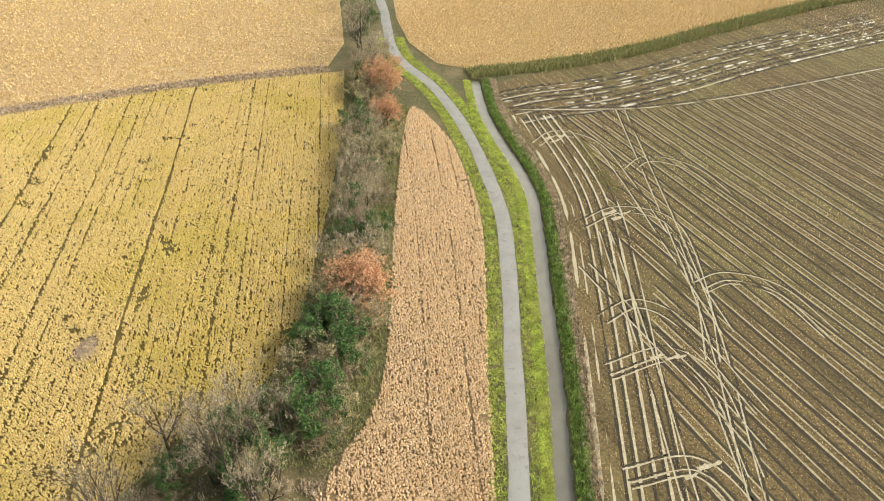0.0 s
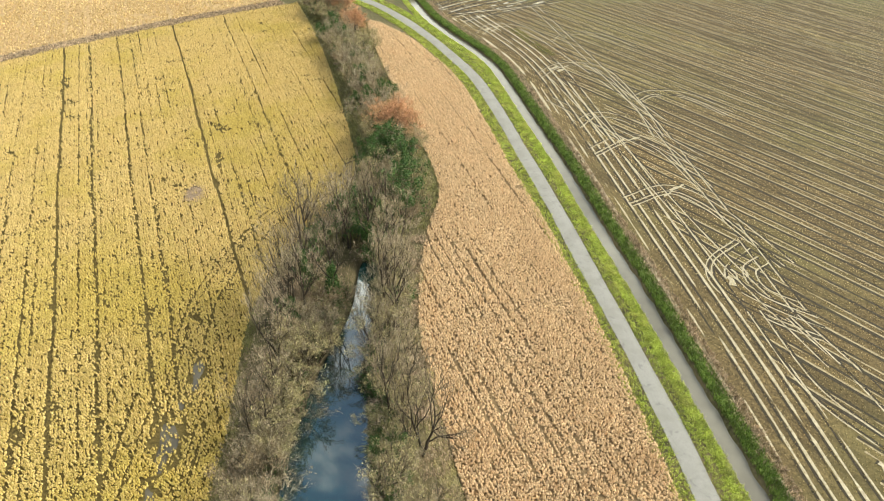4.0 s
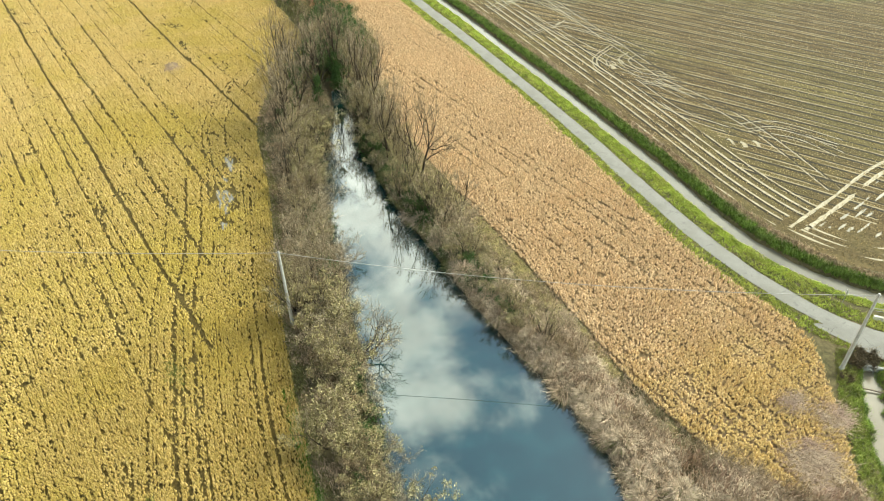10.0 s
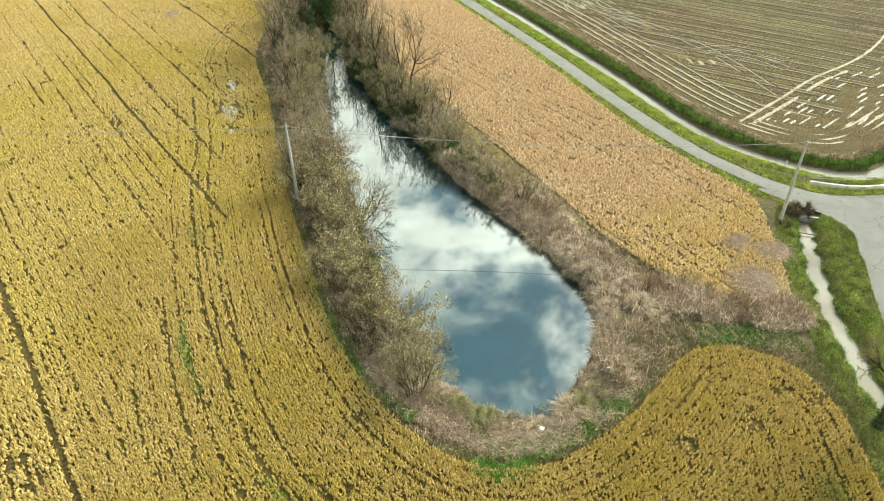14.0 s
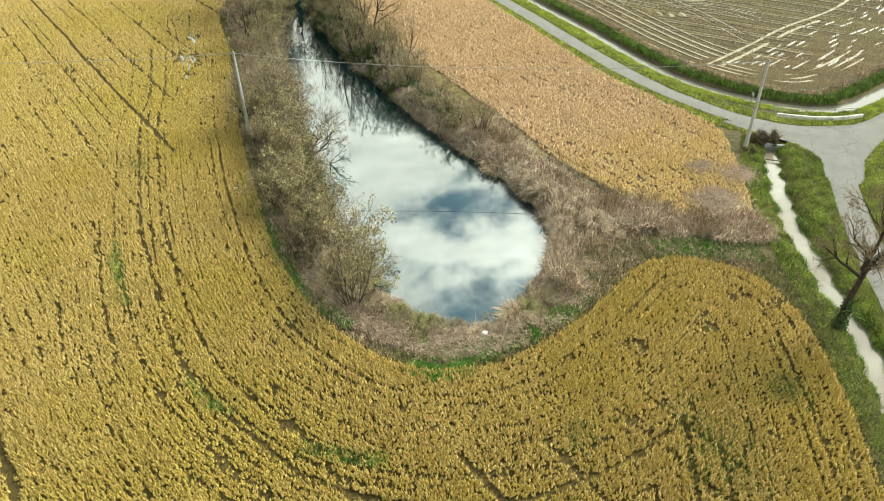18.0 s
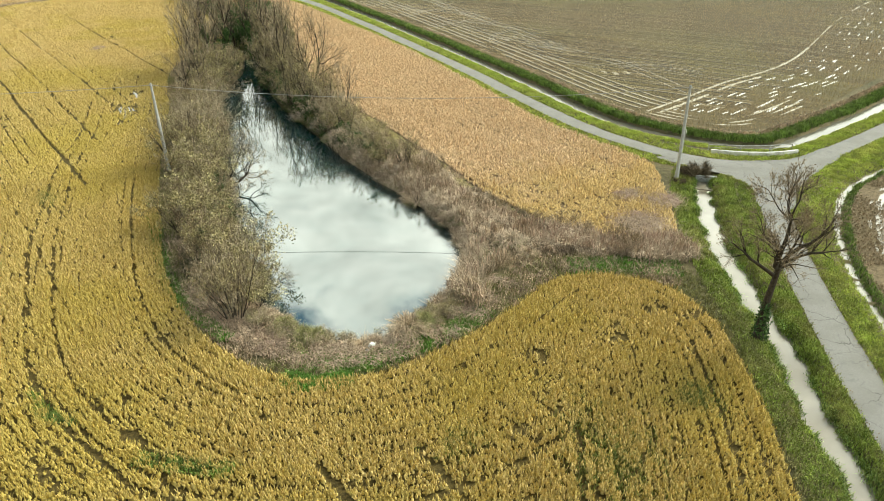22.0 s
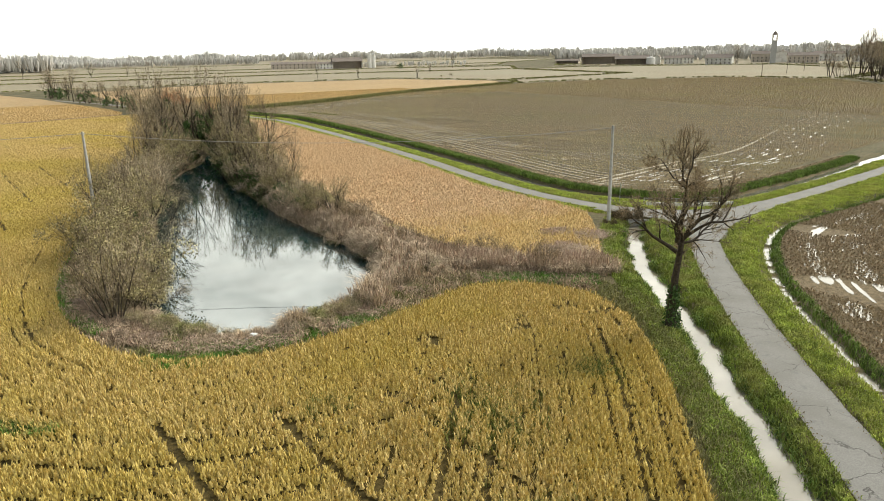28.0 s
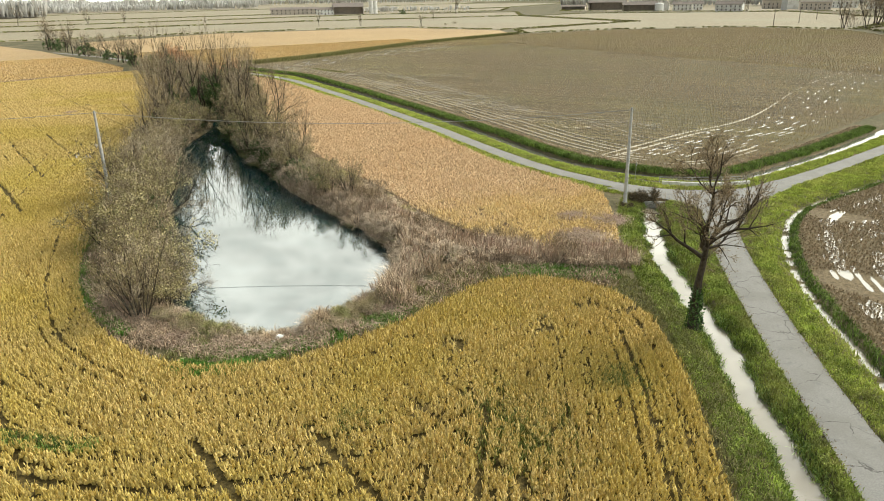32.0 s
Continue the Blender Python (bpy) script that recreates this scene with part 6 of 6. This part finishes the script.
def utility_pole(x, y, height_m, turn):
    top = base("utility_pole", pose(x, y, 0, 0, 0, turn), "slim tapered grey concrete utility pole at the field's edge", "utility pole", "cable poles")
    part("shaft", rod(bmesh.new(), (0, 0, -0.4), (0, 0, height_m), 0.21, 0.12, 14), M["pole"], top)
    part("base_collar", rod(bmesh.new(), (0, 0, -0.1), (0, 0, 0.22), 0.28, 0.25, 14), M["pole"], top, "dark damp concrete collar")
    part("cap", rod(bmesh.new(), (0, 0, height_m), (0, 0, height_m + 0.04), 0.11, 0.07, 12), M["zinc"], top)
    arm = part("bracket", box(bmesh.new(), 0, 0, height_m - 0.22, 0.5, 0.06, 0.06, bevel=0.01), M["zinc"], top, "short galvanised bracket")
    part("clamp", box(bmesh.new(), 0.22, 0, height_m - 0.17, 0.06, 0.09, 0.09, bevel=0.015), M["cable"], arm)
    part("clamp", box(bmesh.new(), -0.22, 0, height_m - 0.17, 0.06, 0.09, 0.09, bevel=0.015), M["cable"], arm)
    return top


POLE_A, POLE_B, POLE_C = (-44.7, -13.2), (1.0, -44.8), (-97.0, 19.0)
for spot in (POLE_A, POLE_B, POLE_C):
    utility_pole(*spot, 9.9, -35)


def cable(a, b, sag, label):
    pts = []
    for k in range(33):
        t = k / 32
        pts.append((a[0] + (b[0] - a[0]) * t, a[1] + (b[1] - a[1]) * t, 9.72 - sag * 4 * t * (1 - t)))
    me = mesh_from("overhead_cable", *pipe_mesh(pts, 0.028, 5), M["cable"], True)
    thing("overhead_cable", me, label, "cable", "overhead cables")


cable(POLE_A, POLE_B, 1.25, "thin pale overhead cable sagging across the pond")
cable(POLE_C, POLE_A, 1.0, "thin overhead cable across the crop field")

# concrete parapet and pipe rail over the culvert
par = base("bridge_parapet", Matrix.Identity(4), "low whitewashed concrete parapet with a pipe rail at the culvert", "parapet")
walk_line = glide(plan((9.2, -38.9), (11.5, -41.3), (14.0, -43.0), (16.8, -43.9)), 0.5)
seg = np.hypot(*np.diff(walk_line, axis=0).T)
at = np.concatenate([[0], np.cumsum(seg)])
n_block = 5
for k in range(n_block):
    s0, s1 = at[-1] * k / n_block, at[-1] * (k + 1) / n_block
    a0 = np.array([np.interp(s0, at, walk_line[:, c]) for c in (0, 1)])
    a1 = np.array([np.interp(s1, at, walk_line[:, c]) for c in (0, 1)])
    d = a1 - a0
    turn = Matrix.Rotation(math.atan2(d[1], d[0]), 4, "Z")
    c = (a0 + a1) / 2
    part("parapet_block", box(bmesh.new(), c[0], c[1], 0.2, np.hypot(*d) - 0.03, 0.32, 0.56, turn, 0.03), M["parapet"], par)
rail_line = [np.array((x * K, y * K)) for x, y in ((9.6, -38.2), (12.2, -40.3), (14.9, -41.9), (17.2, -42.9))]
tube_part("rail", [(p[0], p[1], 0.72) for p in rail_line], 0.04, M["zinc"], par, "weathered pipe rail")
tube_part("rail", [(p[0], p[1], 0.40) for p in rail_line], 0.03, M["zinc"], par, "weathered pipe rail")
for p in rail_line:
    part("post", rod(bmesh.new(), (p[0], p[1], -0.5), (p[0], p[1], 0.78), 0.05, 0.05, 8), M["zinc"], par)

sign = base("road_sign", pose(8.0 * K, -36.2 * K, 0, 0, 0, 60), "small green and white sign plate on a thin post", "road sign")
part("post", rod(bmesh.new(), (0, 0, -0.3), (0, 0, 2.3), 0.035, 0.035, 8), M["zinc"], sign)
plate = part("plate", box(bmesh.new(), 0, -0.05, 2.05, 0.45, 0.02, 0.42, bevel=0.006), M["sign_white"], sign)
part("band", box(bmesh.new(), 0, -0.064, 2.12, 0.38, 0.006, 0.16), M["sign_green"], plate, "green band")
part("clip", box(bmesh.new(), 0, -0.02, 1.95, 0.1, 0.05, 0.04), M["zinc"], sign)

stake = base("wooden_stake", pose(11.0 * K, -50.2 * K, 0), "short weathered wooden stake on the verge", "stake")
part("post", rod(bmesh.new(), (0, 0, -0.3), (0.03, 0, 1.0), 0.07, 0.06, 8), M["wood"], stake)
part("cap", rod(bmesh.new(), (0.03, 0, 1.0), (0.032, 0, 1.06), 0.065, 0.03, 8), M["wood"], stake)

# culvert mouth with bramble over it
head = base("culvert_headwall", pose(3.4 * K, -42.9 * K, 0, 0, 0, 47), "damp concrete culvert mouth under the road", "culvert")
part("wall", box(bmesh.new(), 0, 0, -0.45, 0.3, 3.0, 1.1, bevel=0.03), M["pole"], head)
pipe = bmesh.new()
bmesh.ops.create_cone(pipe, cap_ends=False, segments=18, radius1=0.45, radius2=0.45, depth=0.5, matrix=Matrix.Translation((-0.2, 0, -0.5)) @ Matrix.Rotation(radians(90), 4, "Y"))
part("pipe", pipe, M["pole"], head, "round concrete pipe end")
beam = base("wooden_beam", pose(1.3 * K, -44.6 * K, -0.30, 0, 4, -44), "dark wet plank lying across the ditch", "plank")
part("plank", box(bmesh.new(), 0, 0, 0, 2.6, 0.14, 0.08, bevel=0.01), M["wood"], beam)
part("crosspiece", box(bmesh.new(), 0.9, 0, 0.06, 0.12, 0.3, 0.05, bevel=0.01), M["wood"], beam)
bramble = tree("bramble", 31, stems(np.random.default_rng(4), 16, 0.9, 0.9, 0.025, 1.0), 2, "dark bare bramble heap by the culvert", "shrub", 2600, 0.6, "twig_dark", 900, 0.06, "leaf_brown", kids=(5, 5, 4), droop=0.4, group="brambles")
bramble.matrix_basis = pose(3.4 * K, -42.2 * K, 0)
for x, y, s, turn in ((2.6, -41.9, 0.7, 200), (0.2, -43.0, 0.45, 300)):
    made = copy_thing(bramble, pose(x * K, y * K, 0, 0, 0, turn))
    made.scale = (s, s, s)

# ---- the plain beyond: fields, woods, farm and village ----
rng = np.random.default_rng(90)
FAR = [
    ((-420, 340), (-60, 340), (50, 342), (160, 320), (186, 240), (300, 262), (330, 420), (150, 470), (-420, 450)),
    ((-420, 456), (150, 478), (336, 426), (400, 520), (280, 590), (-420, 560)),
    ((-420, 568), (280, 598), (430, 590), (520, 700), (-420, 720)),
    ((-420, 730), (520, 712), (800, 900), (700, 1100), (-420, 960)),
    ((192, 236), (172, 204), (222, 200), (288, 166), (296, 112), (420, 150), (520, 300), (400, 420), (335, 412), (305, 258)),
    ((302, 108), (262, 64), (200, -4), (330, -20), (520, 60), (560, 240), (430, 146)),
    ((528, 300), (566, 250), (530, 60), (900, 100), (1100, 500), (700, 620), (440, 500)),
    ((-420, 970), (700, 1110), (1200, 1500), (300, 2000), (-900, 1800)),
    ((450, 510), (700, 630), (1100, 510), (1500, 800), (1300, 1500), (810, 900)),
]
for k, ring in enumerate(FAR):
    sheet(f"field_far_{k + 1}", np.array(plan(*ring)), 0.03 + 0.004 * k, M["far_field"], "pale harvested stubble field on the plain", "field")
dykes = []
for ring in FAR:
    pts = plan(*ring)
    for a, b in zip(pts, pts[1:] + pts[:1]):
        dykes.append(beside(np.array([a, tuple((np.array(a) + np.array(b)) / 2), b]), 0, 2.0, int(np.hypot(b[0] - a[0], b[1] - a[1]) * 0.8), rng))
dk = np.vstack(dykes)
stuff("field_banks", fans(dk, 0.0, 0.8, 0.9, 0.8, 3, rng), M["sedge_green"], "rough grass banks between far fields", "grass")


# far trees take a colour already lightened by haze
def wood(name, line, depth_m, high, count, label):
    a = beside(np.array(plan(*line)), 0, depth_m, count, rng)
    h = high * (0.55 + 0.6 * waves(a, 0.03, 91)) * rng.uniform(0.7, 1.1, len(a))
    return stuff(name, fans(a, 0.0, h, high * 0.05, 0.30, 26, rng), M["hazed_trees"], label, "trees")


wood("far_wood", ((-300, 900), (-120, 935), (-5, 940)), 40, 21, 900, "dense leafless wood on the plain, coloured pale for haze")
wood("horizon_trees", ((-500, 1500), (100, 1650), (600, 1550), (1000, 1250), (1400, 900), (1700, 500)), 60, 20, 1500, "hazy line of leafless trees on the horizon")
wood("horizon_trees_west", ((0, 1150), (120, 1200), (330, 1180)), 30, 15, 350, "low line of trees on the plain, coloured pale for haze")
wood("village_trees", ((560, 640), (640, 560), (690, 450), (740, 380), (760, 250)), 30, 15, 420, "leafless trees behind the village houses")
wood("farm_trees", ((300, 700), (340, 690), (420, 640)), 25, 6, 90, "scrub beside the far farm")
for k in range(34):
    t = k / 33
    plant(rng.choice(["bare_a", "bare_b", "bare_a"]), np.interp(t, [0, 0.5, 1], [268, 318, 372]) + rng.uniform(-9, 9), np.interp(t, [0, 0.5, 1], [64, 100, 142]) + rng.uniform(-9, 9), rng.uniform(1.5, 2.2), z=0.0)
for x, y, s, kind in ((176, 316, 1.0, "bare_b"), (152, 354, 0.9, "bare_b"), (134, 382, 0.7, "bare_a"), (-22, 587, 1.4, "bare_a"), (-40, 614, 1.4, "bare_a"), (10, 579, 1.4, "bare_b"), (332, 527, 1.7, "bare_a"), (300, 118, 1.9, "bare_b"), (452, 196, 2.2, "bare_b"), (160, 340, 0.5, "scrub"), (200, 325, 0.6, "scrub"), (210, 330, 0.5, "brown"), (-60, 420, 1.0, "bare_b"), (40, 600, 1.1, "bare_b"), (90, 520, 0.8, "bare_b"), (245, 420, 0.8, "bare_b"), (290, 560, 0.9, "green"), (510, 352, 2.2, "pale"), (520, 340, 2.0, "bare_b"), (305, 110, 1.6, "bare_b"), (318, 124, 2.0, "pale")):
    plant(kind, x, y, s, z=0.0)


def house(name, x, y, turn, wide, deep, high, ridge, wall_mat, windows, label, open_front=False):
    """A gabled building with walls, roof, chimney, door and windows."""
    top = base(name, pose(x, y, 0, 0, 0, turn), label, "house" if name == "house" else "farm building", "far buildings")
    bm = bmesh.new()
    if open_front:
        box(bm, 0, deep / 2 - 0.2, high / 2, wide, 0.4, high)
        box(bm, -wide / 2 + 0.2, 0, high / 2, 0.4, deep - 0.9, high)
        box(bm, wide / 2 - 0.2, 0, high / 2, 0.4, deep - 0.9, high)
    else:
        prism = [(-wide / 2, -deep / 2), (wide / 2, -deep / 2), (wide / 2, deep / 2), (-wide / 2, deep / 2)]
        lo = [bm.verts.new((px, py, -0.2)) for px, py in prism]
        hi = [bm.verts.new((px, py, high)) for px, py in prism]
        g0, g1 = bm.verts.new((-wide / 2, 0, high + ridge)), bm.verts.new((wide / 2, 0, high + ridge))
        bm.faces.new((lo[0], lo[1], hi[1], hi[0]))
        bm.faces.new((lo[2], lo[3], hi[3], hi[2]))
        bm.faces.new((lo[1], lo[2], hi[2], g1, hi[1]))
        bm.faces.new((lo[3], lo[0], hi[0], g0, hi[3]))
    part("wall", bm, wall_mat, top)
    for sgn in (-1, 1):
        bm = bmesh.new()
        e, t = 0.5, 0.22
        run = deep / 2 + e
        z0 = high - e * ridge / (deep / 2)
        pts = [(-wide / 2 - e, sgn * run, z0), (wide / 2 + e, sgn * run, z0), (wide / 2 + e, 0, high + ridge), (-wide / 2 - e, 0, high + ridge)]
        lo = [bm.verts.new((a, b, c + 0.04)) for a, b, c in pts]
        hi = [bm.verts.new((a, b, c + 0.04 + t)) for a, b, c in pts]
        bm.faces.new(lo)
        bm.faces.new(hi)
        for k in range(4):
            bm.faces.new((lo[k], lo[(k + 1) % 4], hi[(k + 1) % 4], hi[k]))
        bmesh.ops.recalc_face_normals(bm, faces=bm.faces)
        roof = part("roof", bm, M["roof"], top)
    if open_front:
        for k in range(int(wide // 6) + 1):
            px = -wide / 2 + 0.4 + k * (wide - 0.8) / int(wide // 6)
            part("post", box(bmesh.new(), px, -deep / 2 + 0.2, high / 2, 0.4, 0.4, high), wall_mat, top)
        return top
    part("chimney", box(bmesh.new(), wide * 0.22, 0.6, high + ridge + 0.5, 0.7, 0.7, 1.6), M["wall_ochre"], roof)
    storeys = 2 if high > 5 else 1
    for s in range(storeys):
        for k in range(windows):
            px = -wide / 2 + (k + 0.5) * wide / windows
            if s == 0 and k == windows // 2:
                part("door", box(bmesh.new(), px, -deep / 2, 1.1, 1.2, 0.12, 2.2), M["wood"], top)
                continue
            win = part("window", box(bmesh.new(), px, -deep / 2, 1.7 + 2.9 * s, 1.1, 0.10, 1.5), M["pane"], top)
            part("sill", box(bmesh.new(), px, -deep / 2 - 0.06, 0.9 + 2.9 * s, 1.3, 0.2, 0.1), M["parapet"], win)
    return top


FACE = -50
house("barn", 521, 571, FACE, 27, 10, 3.6, 1.6, M["wall_ochre"], 0, "low brick shed with a dark tiled roof", True)
house("barn", 531, 526, FACE, 40, 14, 8.0, 3.0, M["wall_ochre"], 0, "open-fronted hay barn with a dark roof", True)
house("barn", 520, 466, FACE, 34, 14, 6.0, 3.0, M["wall_ochre"], 0, "long open-fronted farm shed", True)
house("house", 546, 455, FACE + 90, 12, 7, 7.0, 2.4, M["wall_white"], 3, "white gabled farmhouse on the village edge")
house("house", 550, 436, FACE, 19, 9, 6.0, 2.2, M["wall_white"], 5, "long white farmhouse with a tiled roof")
house("house", 574, 437, FACE, 10, 9, 6.0, 2.2, M["wall_white"], 3, "small white house with a tiled roof")
house("house", 542, 372, FACE - 12, 24, 12, 6.4, 3.0, M["wall_white"], 6, "large white house at the village edge")
house("house", 631, 390, FACE, 20, 10, 8.5, 2.6, M["wall_ochre"], 5, "tall ochre village house with a tiled roof")
house("house", 634, 368, FACE + 80, 12, 17, 8.0, 3.6, M["wall_white"], 3, "pale church-side building with a steep gable")
house("house", 616, 334, FACE, 27, 11, 7.0, 2.6, M["wall_ochre"], 7, "long pale village house with a tiled roof")
house("house", 685, 350, FACE, 28, 11, 7.5, 2.6, M["wall_white"], 7, "long white village house behind trees")
house("house", 660, 300, FACE, 16, 10, 6.5, 2.4, M["wall_white"], 4, "white village house among bare trees")
house("house", 690, 270, FACE, 18, 10, 6.5, 2.4, M["wall_ochre"], 4, "ochre village house among bare trees")
house("house", 242, 742, -18, 54, 11, 5.6, 2.4, M["wall_ochre"], 11, "long low brick farmstead on the plain")
house("house", 261, 693, -18, 19, 9, 5.6, 2.2, M["wall_white"], 5, "whitewashed farmhouse on the plain")
house("barn", 287, 688, -18, 34, 16, 8.0, 4.0, M["wall_ochre"], 0, "wide farm barn with a dark roof", True)
silo = base("grain_silo", pose(314, 678, 0), "pale concrete twin grain silo beside the farm", "silo")
part("tower", rod(bmesh.new(), (-2.4, 0, -0.3), (-2.4, 0, 16), 2.6, 2.6, 20), M["wall_white"], silo)
part("tower", rod(bmesh.new(), (2.7, 0, -0.3), (2.7, 0, 15.2), 2.5, 2.5, 20), M["wall_white"], silo)
part("cap", rod(bmesh.new(), (-2.4, 0, 16), (-2.4, 0, 17.2), 2.8, 0.5, 20), M["zinc"], silo)
part("cap", rod(bmesh.new(), (2.7, 0, 15.2), (2.7, 0, 16.4), 2.7, 0.5, 20), M["zinc"], silo)
tank = base("white_tank", pose(525, 444, 0), "white round storage tank beside the barn", "tank")
part("drum", rod(bmesh.new(), (0, 0, -0.3), (0, 0, 7), 4.4, 4.4, 24), M["sign_white"], tank)
part("lid", rod(bmesh.new(), (0, 0, 7), (0, 0, 8.2), 4.5, 0.6, 24), M["zinc"], tank)
belfry = base("bell_tower", pose(591, 349, 0, 0, 0, FACE), "slender stone bell tower with a pointed cap", "bell tower")
belfry.scale = (0.9, 0.9, 0.82)
part("shaft", box(bmesh.new(), 0, 0, 12.8, 5.4, 5.4, 26, bevel=0.1), M["pole"], belfry)
part("cornice", box(bmesh.new(), 0, 0, 26.2, 6.2, 6.2, 0.7, bevel=0.08), M["wall_white"], belfry)
for sx in (-1, 1):
    for sy in (-1, 1):
        part("pillar", box(bmesh.new(), sx * 2.0, sy * 2.0, 29.3, 1.1, 1.1, 5.6), M["wall_ochre"], belfry)
part("cornice", box(bmesh.new(), 0, 0, 32.4, 5.9, 5.9, 0.6, bevel=0.08), M["wall_white"], belfry)
part("spire", rod(bmesh.new(), (0, 0, 32.7), (0, 0, 37.6), 3.4, 0.15, 8), M["roof"], belfry)
for k, (x, y) in enumerate(((300, 156), (344, 171), (390, 190), (440, 206))):
    top = base("power_pole", pose(x * K, y * K, 0, 0, 0, 20), "thin wooden power pole on the plain", "utility pole", "far power poles")
    part("shaft", rod(bmesh.new(), (0, 0, -0.3), (0, 0, 9.5), 0.2, 0.13, 8), M["wood"], top)
    part("crossarm", box(bmesh.new(), 0, 0, 9.0, 1.6, 0.12, 0.12), M["wood"], top)
